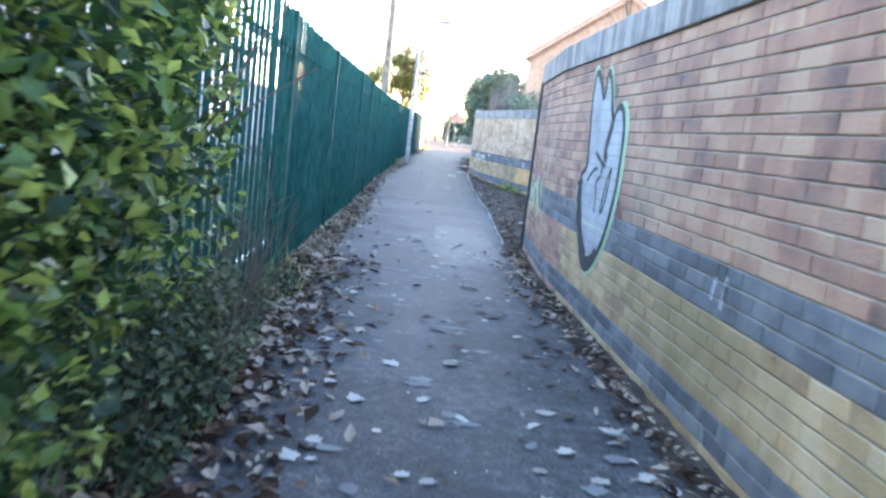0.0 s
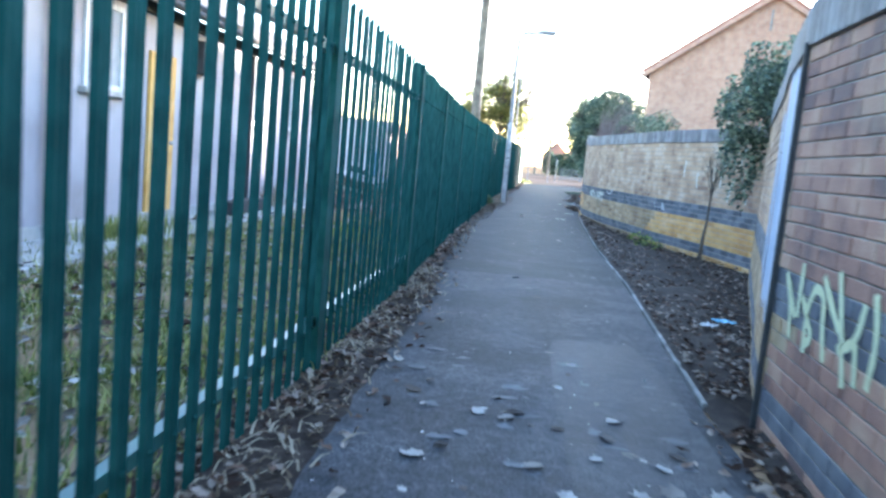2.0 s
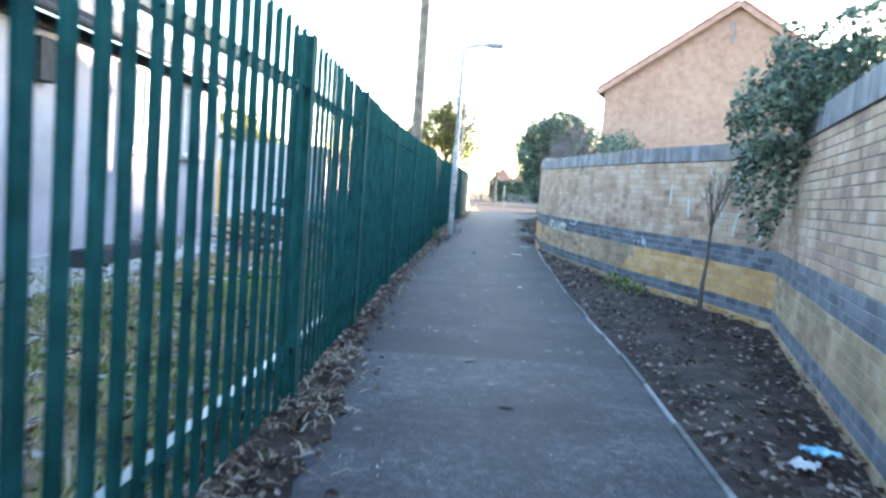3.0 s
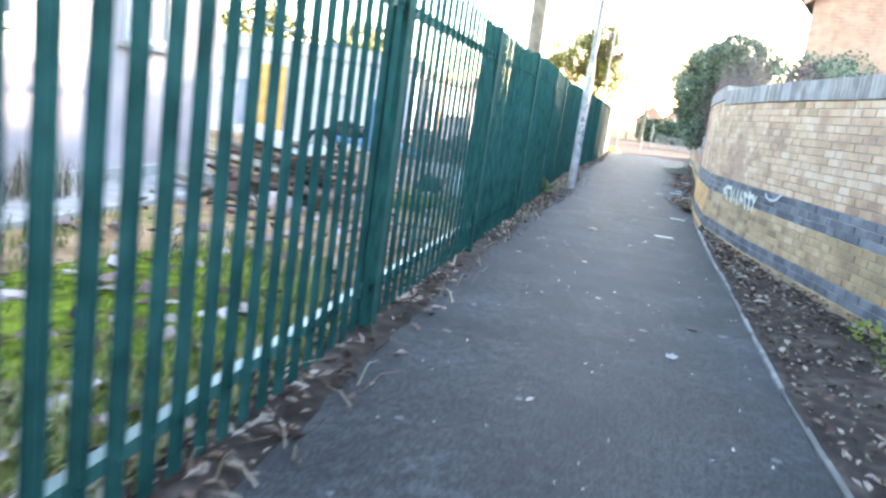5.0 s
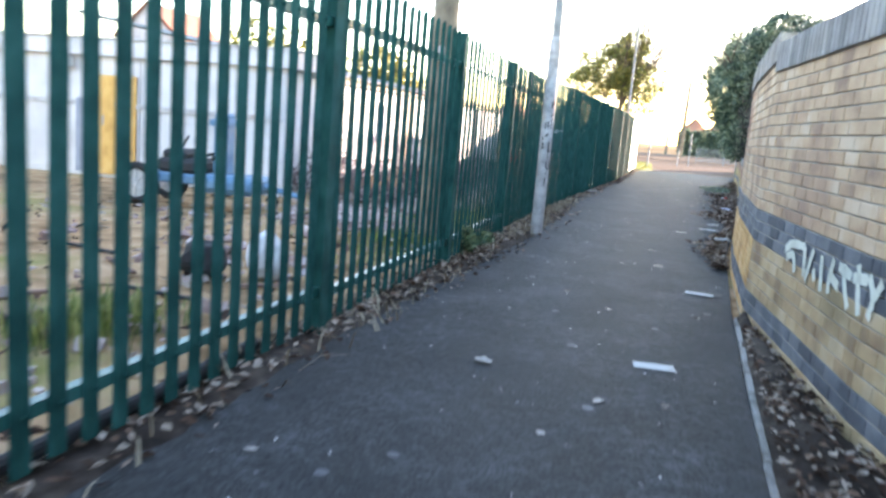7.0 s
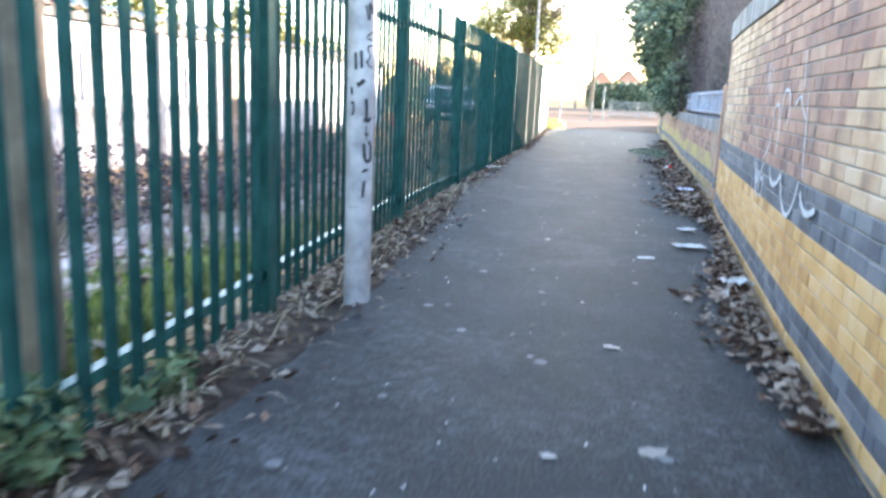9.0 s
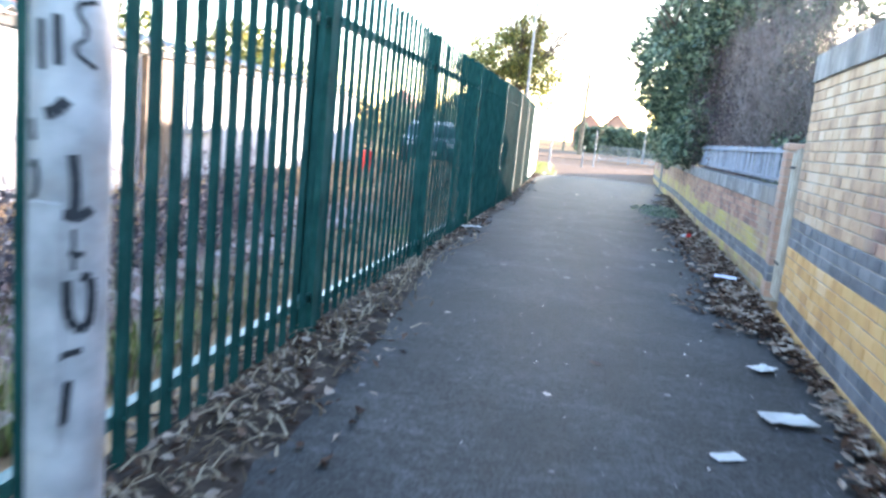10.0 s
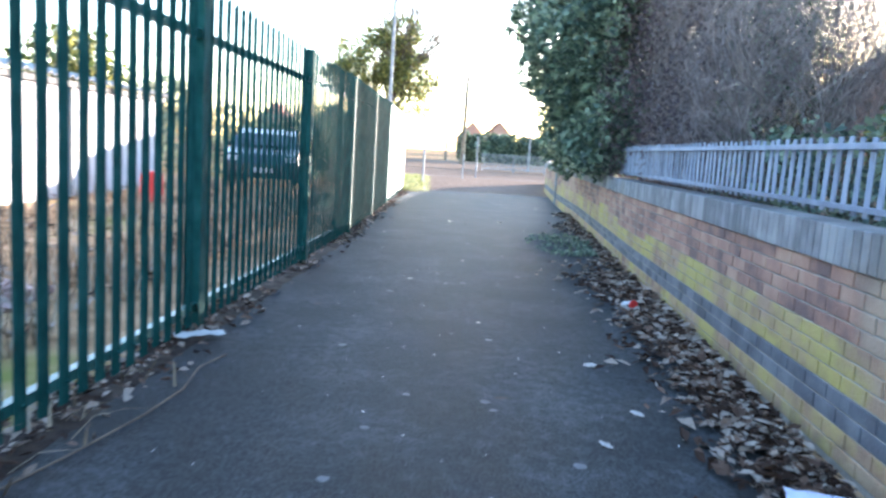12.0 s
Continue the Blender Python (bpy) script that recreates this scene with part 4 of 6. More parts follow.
def window(parent, m, w, h, sill=True, frame_mat=None, pane_mat=None):
    """A framed window, local x along the wall, y out of it."""
    win = new("window")
    win.parent = parent
    win.matrix_local = m
    bm = bmesh.new()
    for x0, z0, x1, z1 in ((-w / 2, 0, -w / 2 + 0.06, h), (w / 2 - 0.06, 0, w / 2, h), (-w / 2 + 0.06, 0, w / 2 - 0.06, 0.06), (-w / 2 + 0.06, h - 0.06, w / 2 - 0.06, h), (-0.025, 0.06, 0.025, h - 0.06)):
        box(bm, x0, -0.02, z0, x1, 0.035, z1, 0.004)
    part("frame", bm, frame_mat or RAILPAINT, win)
    bm = bmesh.new()
    box(bm, -w / 2 + 0.05, -0.01, 0.05, w / 2 - 0.05, 0.006, h - 0.05)
    part("pane", bm, pane_mat or GLASS, win)
    if sill:
        bm = bmesh.new()
        box(bm, -w / 2 - 0.06, -0.02, -0.07, w / 2 + 0.06, 0.10, -0.002, 0.008)
        part("sill", bm, CONCRETE, win)
    return win


# long white-painted building beside the yard
b1 = thing("white_building", "long low white-painted building with a dark tiled roof", "building")
bm = bmesh.new()
box(bm, -10.5, 2.0, -0.1, -4.6, 21.3, 2.80)
part("wall", bm, WHITEWALL, b1)
bm = bmesh.new()
box(bm, -4.602, 2.0, -0.1, -4.55, 21.3, 0.16, 0.01)
part("plinth", bm, CONCRETE, b1)
bm = bmesh.new()
quad_roof(bm, [(-4.25, 1.8, 2.78), (-4.25, 21.5, 2.78), (-7.5, 21.5, 4.5), (-7.5, 1.8, 4.5)], -0.09)
quad_roof(bm, [(-7.5, 1.8, 4.5), (-7.5, 21.5, 4.5), (-10.8, 21.5, 2.78), (-10.8, 1.8, 2.78)], -0.09)
part("roof", bm, SLATE, b1)
bm = bmesh.new()
tube(bm, (-4.22, 1.8, 2.74), (-4.22, 21.5, 2.74), 0.055, 0.055, 10)
part("gutter", bm, DARKTRIM, b1)
bm = bmesh.new()
box(bm, -4.6, 1.9, 2.62, -4.54, 21.4, 2.76, 0.005)
part("fascia", bm, DARKTRIM, b1)
for y in (11.58, 17.2):
    bm = bmesh.new()
    tube(bm, (-4.53, y, 0.05), (-4.53, y, 2.6), 0.04, 0.04, 10)
    part("drainpipe", bm, DARKTRIM, b1)
for y, w, h, z in ((6.6, 1.1, 1.1, 1.2), (10.05, 1.0, 1.1, 1.42), (12.6, 0.8, 0.95, 1.6), (17.6, 0.7, 1.2, 1.45), (19.8, 0.8, 1.1, 1.45)):
    window(b1, pose(-4.6, y, z, 0, 0, -90), w, h, pane_mat=BOARD)
bm = bmesh.new()
box(bm, -4.60, 13.65, 0.05, -4.555, 14.35, 2.18, 0.006)
door = part("door", bm, YELLOWDOOR, b1, "ochre boarded door panel")
bm = bmesh.new()
tube(bm, (-4.555, 14.25, 1.05), (-4.50, 14.25, 1.05), 0.025, 0.025, 8)
part("handle", bm, GALV, door)
bm = bmesh.new()
box(bm, -4.60, 14.9, 2.05, -4.42, 15.3, 2.5, 0.01)
part("vent_box", bm, DARKTRIM, b1)
# concrete slab along it
bm = bmesh.new()
box(bm, -4.6, 4.0, -0.1, -3.7, 21.0, 0.03, 0.01)
tagged(part("slab", bm, CONCRETE), "cracked concrete slab along the white building", "slab", kind="structure")

# white shed end with an ochre door, across the yard
b2 = thing("yard_shed", "white sheet-clad yard shed with an ochre double door", "shed")
SY = 28.3
bm = bmesh.new()
box(bm, -10.8, SY, -0.1, -4.15, SY + 1.5, 1.95)
part("wall", bm, WHITESHEET, b2)
for k in range(8):
    bm = bmesh.new()
    box(bm, -10.75 + k * 0.825, SY - 0.02, 0.05, -10.75 + k * 0.825 + 0.808, SY - 0.003, 1.93, 0.003)
    part("cladding_panel", bm, WHITESHEET, b2)
bm = bmesh.new()
box(bm, -10.95, SY - 0.12, 1.86, -4.0, SY + 1.55, 2.12, 0.01)
part("fascia", bm, WHITESHEET, b2)
bm = bmesh.new()
box(bm, -10.98, SY - 0.15, 2.115, -3.97, SY + 1.58, 2.15, 0.006)
part("capping", bm, GALV, b2)
bm = bmesh.new()
box(bm, -10.8, SY - 0.055, 1.08, -4.2, SY - 0.022, 1.16, 0.004)
part("rail", bm, GALV, b2)
bm = bmesh.new()
box(bm, -8.0, SY - 0.16, 1.66, -7.85, SY - 0.022, 1.84, 0.008)
part("vent_box", bm, RAILPAINT, b2)
for x in (-7.46, -7.07):
    bm = bmesh.new()
    box(bm, x, SY - 0.062, 0.03, x + 0.38, SY - 0.024, 1.58, 0.004)
    leaf = part("door", bm, YELLOWDOOR, b2)
    bm = bmesh.new()
    box(bm, x + 0.17, SY - 0.082, 0.8, x + 0.2, SY - 0.063, 0.95, 0.004)
    part("handle", bm, GALV, leaf)
bm = bmesh.new()
box(bm, -7.80, SY - 0.058, 0.03, -7.48, SY - 0.024, 1.2, 0.004)
part("panel", bm, RAILBLUE, b2, "grey-blue boarded panel")

# low building with a corrugated roof farther along the fence
b3 = thing("corrugated_shed", "long pale low shed with a corrugated roof", "shed")
bm = bmesh.new()
box(bm, -9.0, 29.82, -0.1, -5.0, 49.0, 1.95)
part("wall", bm, WHITESHEET, b3)
verts, faces = [], []
nw = 320
for k in range(nw + 1):
    y = 29.9 + 19.3 * k / nw
    w = 0.030 * math.sin(2 * math.pi * k / 4)
    verts += [(-4.75, y, 2.02 + w), (-9.3, y, 2.75 + w), (-4.75, y, 2.01 + w), (-9.3, y, 2.74 + w)]
for k in range(nw):
    a = 4 * k
    faces += [(a, a + 4, a + 5, a + 1), (a + 3, a + 7, a + 6, a + 2), (a, a + 2, a + 6, a + 4)]
soup("roof", verts, faces, CORRUGATED, b3)
bm = bmesh.new()
box(bm, -5.0, 29.85, 1.86, -4.9, 49.1, 1.98, 0.006)
part("fascia", bm, DARKTRIM, b3)
for y in (31.4, 34.1, 36.05, 39.0, 41.8, 44.6, 47.4):
    bm = bmesh.new()
    box(bm, -5.0, y, 0, -4.95, y + 0.12, 1.86, 0.004)
    part("batten", bm, CONCRETE, b3)
for y in (32.25, 34.95, 38.2):
    window(b3, pose(-5.0, y, 0.82, 0, 0, -90), 0.85, 0.82, pane_mat=BOARD)
bm = bmesh.new()
box(bm, -5.0, 36.35, 0.0, -4.93, 37.15, 1.84, 0.005)
part("door", bm, WOOD, b3, "brown weathered timber door")


# brick house with its gable to the path
def brick_house(name, label, m, width, depth, eave, ridge, wall_mat, roof_mat, wins, courses=True, board=None):
    h = thing(name, label, "house", at=m)
    bm = bmesh.new()
    prof = [(0, 0), (width, 0), (width, eave), (width / 2, ridge), (0, eave)]
    f = [bm.verts.new((x, 0, z)) for x, z in prof]
    g = [bm.verts.new((x, depth, z)) for x, z in prof]
    bm.faces.new(f)
    bm.faces.new(g[::-1])
    for k in range(5):
        bm.faces.new((f[k], g[k], g[(k + 1) % 5], f[(k + 1) % 5]))
    part("wall", bm, wall_mat, h)
    if courses:
        verts, faces = [], []
        rng = random.Random(77)
        r = 0
        while True:
            z = 1.4 + r * COURSE
            if z > ridge - 0.2:
                break
            inset = 0 if z < eave else (z + COURSE - eave) / (ridge - eave) * width / 2
            s = inset + 0.02 - (LENGTH / 2 if r % 2 else 0)
            while s < width - inset - 0.05:
                a, b = max(s, inset + 0.01), min(s + LENGTH - JOINT, width - inset - 0.01)
                if b - a > 0.04:
                    k = len(verts)
                    verts += [(a, -0.012, z), (b, -0.012, z), (b, -0.012, z + 0.065), (a, -0.012, z + 0.065), (a, 0, z), (b, 0, z), (b, 0, z + 0.065), (a, 0, z + 0.065)]
                    faces += [(k, k + 1, k + 2, k + 3), (k, k + 4, k + 5, k + 1), (k + 3, k + 2, k + 6, k + 7)]
                s += LENGTH
            r += 1
        tagged(soup("bricks", verts, faces, HOUSE_BRICK, h), kind="stuff")
    o = 0.18
    slope = (ridge - eave) / (width / 2)
    for side in (-1, 1):
        bm = bmesh.new()
        x0 = width / 2
        x1 = width / 2 + side * (width / 2 + o)
        zz = eave - slope * o
        pts = [(x1, -o, zz + 0.03), (x1, depth + o, zz + 0.03), (x0, depth + o, ridge + 0.03), (x0, -o, ridge + 0.03)]
        quad_roof(bm, pts if side > 0 else pts[::-1], -0.12)
        part("roof", bm, roof_mat, h)
        bm = bmesh.new()
        quad_roof(bm, [(x1, -o - 0.03, zz - 0.12), (x1, -o - 0.03, zz + 0.05), (x0, -o - 0.03, ridge + 0.05), (x0, -o - 0.03, ridge - 0.12)], 0.03)
        part("bargeboard", bm, board or TILE, h)
        bm = bmesh.new()
        tube(bm, (x1 + side * 0.04, -o, zz), (x1 + side * 0.04, depth + o, zz), 0.055, 0.055, 8)
        part("gutter", bm, DARKTRIM, h)
    for x, z, w, hh in wins:
        window(h, pose(x, -0.01, z, 0, 0, 180), w, hh)
    return h


FAR_BRICK = material("far_brick", [(0.30, 0.17, 0.13), (0.38, 0.22, 0.165)], scale=5, bump=0.3, grain=60)
HOUSE_BRICK = material("house_brick", [(0.31, 0.18, 0.13), (0.39, 0.235, 0.17), (0.45, 0.29, 0.21)], scale=5, bump=0.4, grain=60, pieces=0.12)
house = brick_house("brick_house", "pink-brown brick house, gable end with a clay tiled roof", pose(4.32, 31.1, 0, 0, 0, -20), 7.46, 9.0, 4.72, 7.25, MORTAR, TILE, (), True, HOUSE_BRICK)
bm = bmesh.new()
tube(bm, (3.6, -0.05, 6.1), (3.6, -0.05, 6.75), 0.03, 0.03, 8)
part("flue", bm, LAMPGREY, house, "slim grey wall pipe")
brick_house("brick_house", "low red brick house with a dark tiled roof behind the shrubs", pose(7.95, 43.4, 0, 0, 0, -22), 6.4, 6.0, 2.75, 4.9, MORTAR, SLATE, (), True, DARKTRIM)
for k, (x, y) in enumerate([(7.0, 190), (11.7, 180), (38, 170), (-28, 160)]):
    brick_house("far_house", "distant red brick house across the road", pose(x, y, 0), 6.2, 8, 3.8, 7.0, FAR_BRICK, TILE, ((1.5, 2.1, 1.0, 1.1), (4.6, 2.1, 1.0, 1.1)), False)
for k, (x, y, w, e, r) in enumerate([(-44.0, 75, 6.0, 6.6, 9.3)]):
    brick_house("yard_house", "house with a dark red roof beyond the yard", pose(x, y, 0), w, 7, e, r, WHITEWALL, TILE, (), False)


# ---- railing on the low wall, pier and gate ----
def wall_x(line, y):
    return along([(b, a) for a, b in line], y)


railing = thing("wall_railing", "pale grey painted steel railing on the low brick wall", "railing")
RY = [33.52 + 0.112 * k for k in range(104)]
bm = bmesh.new()
box(bm, -0.021, -0.004, 0, 0.021, 0.004, 0.36, 0.002)
PALING = mesh_of(bm, "paling", RAILBLUE)
for y in RY:
    shared("paling", PALING, railing, pose(wall_x(WALL_D, y) + 0.10, y, 1.04 + random.uniform(-0.006, 0.006), random.uniform(-1, 1), random.uniform(-1, 1), 90 + random.uniform(-3, 3)))
for z, t in ((1.075, 0.014), (1.355, 0.015)):
    for (x0, y0), (x1, y1) in zip(WALL_D, WALL_D[1:]):
        y1c = min(y1, RY[-1])
        if y0 >= y1c:
            continue
        bm = bmesh.new()
        xa, xb = wall_x(WALL_D, y0), wall_x(WALL_D, y1c)
        d = math.hypot(xb - xa, y1c - y0)
        box(bm, -0.030, 0, z - t, -0.008, d, z + t, 0.002, m=pose(xa + 0.10, y0, 0, 0, 0, -math.degrees(math.atan2(xb - xa, y1c - y0))))
        part("rail", bm, RAILBLUE, railing)

pier = thing("brick_pier", "slim brown brick gate pier with a flat cap", "pier", at=pose(3.06, 33.325, 0, 0, 0, -8))
bm = bmesh.new()
box(bm, -0.105, -0.105, -0.1, 0.105, 0.105, 1.38)
part("mortar", bm, MORTAR, pier)
for r in range(18):
    for k in (-1, 1):
        bm = bmesh.new()
        z0, z1, e = r * COURSE + 0.004, r * COURSE + 0.071, 0.112
        lo, hi = (-e, -0.004) if k < 0 else (0.004, e)
        if r % 2:
            box(bm, lo, -e, z0, hi, e, z1, 0.004)
        else:
            box(bm, -e, lo, z0, e, hi, z1, 0.004)
        part("brick", bm, BRICK_BLUE if 2 <= r <= 3 else HOUSE_BRICK, pier)
bm = bmesh.new()
box(bm, -0.118, -0.118, 1.36, 0.118, 0.118, 1.43, 0.012)
part("cap", bm, HOUSE_BRICK, pier)

gate = thing("slatted_gate", "weathered slatted timber gate, closed, between wall and pier", "gate", at=pose(2.86, 32.36, 0, 0, 0, -8))
for k in range(6):
    bm = bmesh.new()
    h = 1.33 + 0.05 * math.sin(math.pi * k / 5) + random.uniform(-0.012, 0.012)
    box(bm, -0.005, 0.02 + k * 0.14, 0.05, 0.005, 0.02 + k * 0.14 + 0.098, h, 0.003)
    slat = part("slat", bm, GREYWOOD, gate)
    slat.rotation_euler = (radians(random.uniform(-0.15, 0.15)), 0, 0)
for z in (0.22, 1.10):
    bm = bmesh.new()
    box(bm, 0.012, 0.005, z, 0.05, 0.83, z + 0.09, 0.006)
    part("ledge", bm, DARKTRIM, gate)
bm = bmesh.new()
tube(bm, (0.03, 0.05, 0.3), (0.03, 0.78, 1.1), 0.03, 0.03, 6)
part("brace", bm, DARKTRIM, gate)
bm = bmesh.new()
box(bm, -0.034, 0.09, 0.98, -0.011, 0.17, 1.06, 0.008)
part("latch", bm, DARKTRIM, gate, "dark iron latch")
for z in (0.34, 1.20):
    bm = bmesh.new()
    box(bm, -0.012, 0.60, z, -0.0055, 0.84, z + 0.025, 0.002)
    part("hinge", bm, DARKTRIM, gate, "rusty dark iron strap hinge")


# ---- painted marks on the walls ----
def ribbon(bm, pts, width, frame_m, closed=False):
    """A painted stroke along points (s, z) on a wall."""
    pts = [Vector((a, 0, b)) for a, b in pts]
    n = len(pts)
    sides = []
    for k in range(n):
        a = pts[(k - 1) % n] if closed or k else pts[k]
        b = pts[(k + 1) % n] if closed or k < n - 1 else pts[k]
        d = (b - a).normalized()
        w = Vector((-d.z, 0, d.x)) * width / 2 * random.uniform(0.85, 1.15)
        sides.append((bm.verts.new(frame_m @ (pts[k] + w)), bm.verts.new(frame_m @ (pts[k] - w))))
    for k in range(n if closed else n - 1):
        (a, b), (c, d) = sides[k], sides[(k + 1) % n]
        bm.faces.new((a, b, d, c))


def scan_fill(bm, poly, m, step=0.008):
    """Fills an outline (s, z) with thin level strips that share their edges."""
    z0, z1 = min(b for _, b in poly) + 0.001, max(b for _, b in poly)
    made = {}

    def cut(level):
        z = z0 + level * step
        return z, sorted(a[0] + (b[0] - a[0]) * (z - a[1]) / (b[1] - a[1]) for a, b in zip(poly, poly[1:] + poly[:1]) if (a[1] - z) * (b[1] - z) < 0)

    def vert(x, z):
        key = (round(x, 5), round(z, 5))
        if key not in made:
            made[key] = bm.verts.new(m @ Vector((x, 0, z)))
        return made[key]

    for k in range(int((z1 - z0) / step)):
        (lo, low), (hi, high) = cut(k), cut(k + 1)
        if len(low) != len(high):
            low = high = max(low, high, key=len) if k < 20 else min(low, high, key=len)
        for n_ in range(0, len(low) - 1, 2):
            bm.faces.new((vert(low[n_], lo), vert(low[n_ + 1], lo), vert(high[n_ + 1], hi), vert(high[n_], hi)))


def wall_frame(p, q, proud):
    """Local x runs from p to q along a wall, local -y out of it towards the path."""
    d = Vector((q[0] - p[0], q[1] - p[1], 0)).normalized()
    o = Vector((-d.y, d.x, 0))
    if o.x > 0:
        o = -o
    return Matrix(((d.x, o.x, 0, p[0] + o.x * proud), (d.y, o.y, 0, p[1] + o.y * proud), (0, 0, 1, 0), (0, 0, 0, 1)))


# the large throw-up: mint halo, white body, black outline; s runs towards the viewer's right
big = thing("graffiti_piece", "white spray-painted shape with black outline and mint halo", "graffiti")
F = wall_frame((1.2942, 5.42), (1.3068, 4.46), 0.0)
OUT = smooth_line([(0.21, 1.09), (0.18, 1.24), (0.11, 1.48), (0.08, 1.69), (0.12, 1.79), (0.22, 1.75), (0.33, 1.65), (0.4, 1.57), (0.44, 1.64), (0.43, 1.76), (0.51, 1.74), (0.6, 1.62), (0.66, 1.5), (0.73, 1.42), (0.77, 1.49), (0.87, 1.52), (0.95, 1.47), (1.01, 1.36), (1.02, 1.2), (1.02, 1.01), (0.97, 0.84), (0.89, 0.66), (0.76, 0.52), (0.62, 0.42), (0.49, 0.4), (0.36, 0.47), (0.18, 0.66), (0.04, 0.86), (0.04, 0.99), (0.09, 1.05)], 1, True)
bm = bmesh.new()
cx, cz = 0.42, 1.0
scan_fill(bm, [(cx + (a - cx) * 1.15, cz + (b - cz) * 1.075) for a, b in OUT], F @ Matrix.Translation((0, 0.0112, 0)))
part("halo", bm, PAINT_MINT, big)
bm = bmesh.new()
scan_fill(bm, OUT, F @ Matrix.Translation((0, 0.0125, 0)))
part("fill", bm, PAINT_SILVER, big)
# brick joints that show through the paint
bm = bmesh.new()
for r_ in range(5, 25):
    z = r_ * COURSE
    xs = sorted(a[0] + (b[0] - a[0]) * (z - a[1]) / (b[1] - a[1]) for a, b in zip(OUT, OUT[1:] + OUT[:1]) if (a[1] - z) * (b[1] - z) < 0)
    for a, b in zip(xs[::2], xs[1::2]):
        ribbon(bm, [(a, z), ((a + b) / 2, z), (b, z)], 0.007, F @ Matrix.Translation((0, 0.0134, 0)))
        s_ = (0.03 if r_ % 2 else 0.1425) + a - a % 0.225
        while s_ < b - 0.03:
            if s_ > a + 0.03 and r_ < 22:
                ribbon(bm, [(s_, z + 0.003), (s_, z + 0.072)], 0.006, F @ Matrix.Translation((0, 0.0131, 0)))
            s_ += 0.225
part("joints", bm, MORTAR, big)
bm = bmesh.new()
G = F @ Matrix.Translation((0, 0.0142, 0))
ribbon(bm, OUT, 0.05, G, True)
part("outline", bm, PAINT_BLACK, big)
for w, pts in ((0.024, [(0.27, 1.0), (0.36, 1.06), (0.48, 1.11), (0.51, 1.09)]), (0.03, [(0.42, 1.21), (0.55, 1.16), (0.7, 1.12)]), (0.075, [(0.73, 1.42), (0.67, 1.29), (0.64, 1.23), (0.69, 1.15)]), (0.024, [(0.62, 1.14), (0.62, 1.05), (0.51, 1.01), (0.56, 0.94), (0.58, 0.8)]), (0.026, [(0.86, 1.12), (0.79, 1.05), (0.74, 0.89), (0.73, 0.81), (0.78, 0.84), (0.84, 0.97), (0.86, 1.12)]), (0.13, [(0.07, 1.0), (0.09, 0.86), (0.21, 0.68), (0.36, 0.52), (0.49, 0.46)]), (0.09, [(0.49, 0.45), (0.64, 0.46), (0.77, 0.56)])):
    bm = bmesh.new()
    ribbon(bm, smooth_line(pts), w, G @ Matrix.Translation((0, 0.0006 if w > 0.05 else 0.0012, 0)))
    part("stroke", bm, PAINT_BLACK, big)


def tag(name, label, p, q, strokes, width, mat):
    ob = thing(name, label, "graffiti")
    m = wall_frame(p, q, 0.0125)
    for s in strokes:
        bm = bmesh.new()
        ribbon(bm, smooth_line(s), width, m)
        part("stroke", bm, mat, ob)
    return ob


def zigzag(x0, x1, z0, z1, n, seed):
    r = random.Random(seed)
    out = []
    for k in range(n):
        a, b = x0 + (x1 - x0) * (k - 0.15) / n, x0 + (x1 - x0) * (k + 1.1) / n
        pts, up = [], k % 2
        for q in range(r.randint(4, 6)):
            tall = r.uniform(0.7, 1.1) if (q + up) % 2 else r.uniform(-0.1, 0.35)
            pts.append((a + (b - a) * (q / 5 + r.uniform(-0.12, 0.1)), z0 + (z1 - z0) * tall))
        out.append(pts)
    return out


tag("graffiti_tag", "pale yellow scrawled tag sprayed on the brick wall", (1.362, 7.95), (1.309, 7.0), 
    [[(-0.1, 0.82), (0.0, 0.7), (0.04, 0.54)], [(-0.05, 0.78), (0.08, 0.64)], [(0.11, 0.89), (0.11, 0.65)], [(0.15, 0.75), (0.25, 0.66), (0.32, 0.6), (0.25, 0.56)], [(0.29, 0.81), (0.22, 0.7), (0.24, 0.52)],
     [(0.29, 0.81), (0.4, 0.8), (0.42, 0.68), (0.48, 0.54)], [(0.37, 0.87), (0.5, 0.76), (0.6, 0.69)], [(0.53, 0.91), (0.62, 0.7), (0.70, 0.5)], [(0.60, 0.62), (0.76, 0.68), (0.8, 0.83)], [(0.76, 0.68), (0.8, 0.53)], [(0.87, 0.88), (0.93, 0.72), (0.90, 0.55)]], 0.042, PAINT_YELLOW)
tag("graffiti_tag", "white scrawled tag across the blue brick band", (1.955, 23.1), (2.10, 21.4), 
    [[(0.15, 0.66), (0.28, 0.72), (0.54, 0.73)], [(0.54, 0.73), (0.56, 0.66), (0.58, 0.57)], [(0.2, 0.62), (0.35, 0.67), (0.4, 0.56)], [(0.70, 0.74), (0.66, 0.66), (0.62, 0.55)], [(0.85, 0.73), (0.87, 0.64), (0.9, 0.55)], [(0.74, 0.64), (0.78, 0.58)],
     [(1.04, 0.74), (1.0, 0.64), (1.02, 0.56)], [(1.0, 0.66), (1.15, 0.62)], [(1.19, 0.74), (1.22, 0.65), (1.31, 0.55)], [(1.12, 0.72), (1.3, 0.7)], [(1.37, 0.77), (1.40, 0.66), (1.45, 0.55)], [(1.32, 0.7), (1.5, 0.72)], [(1.51, 0.74), (1.6, 0.66), (1.56, 0.56)], [(1.66, 0.74), (1.6, 0.66)]], 0.05, PAINT_PALE)
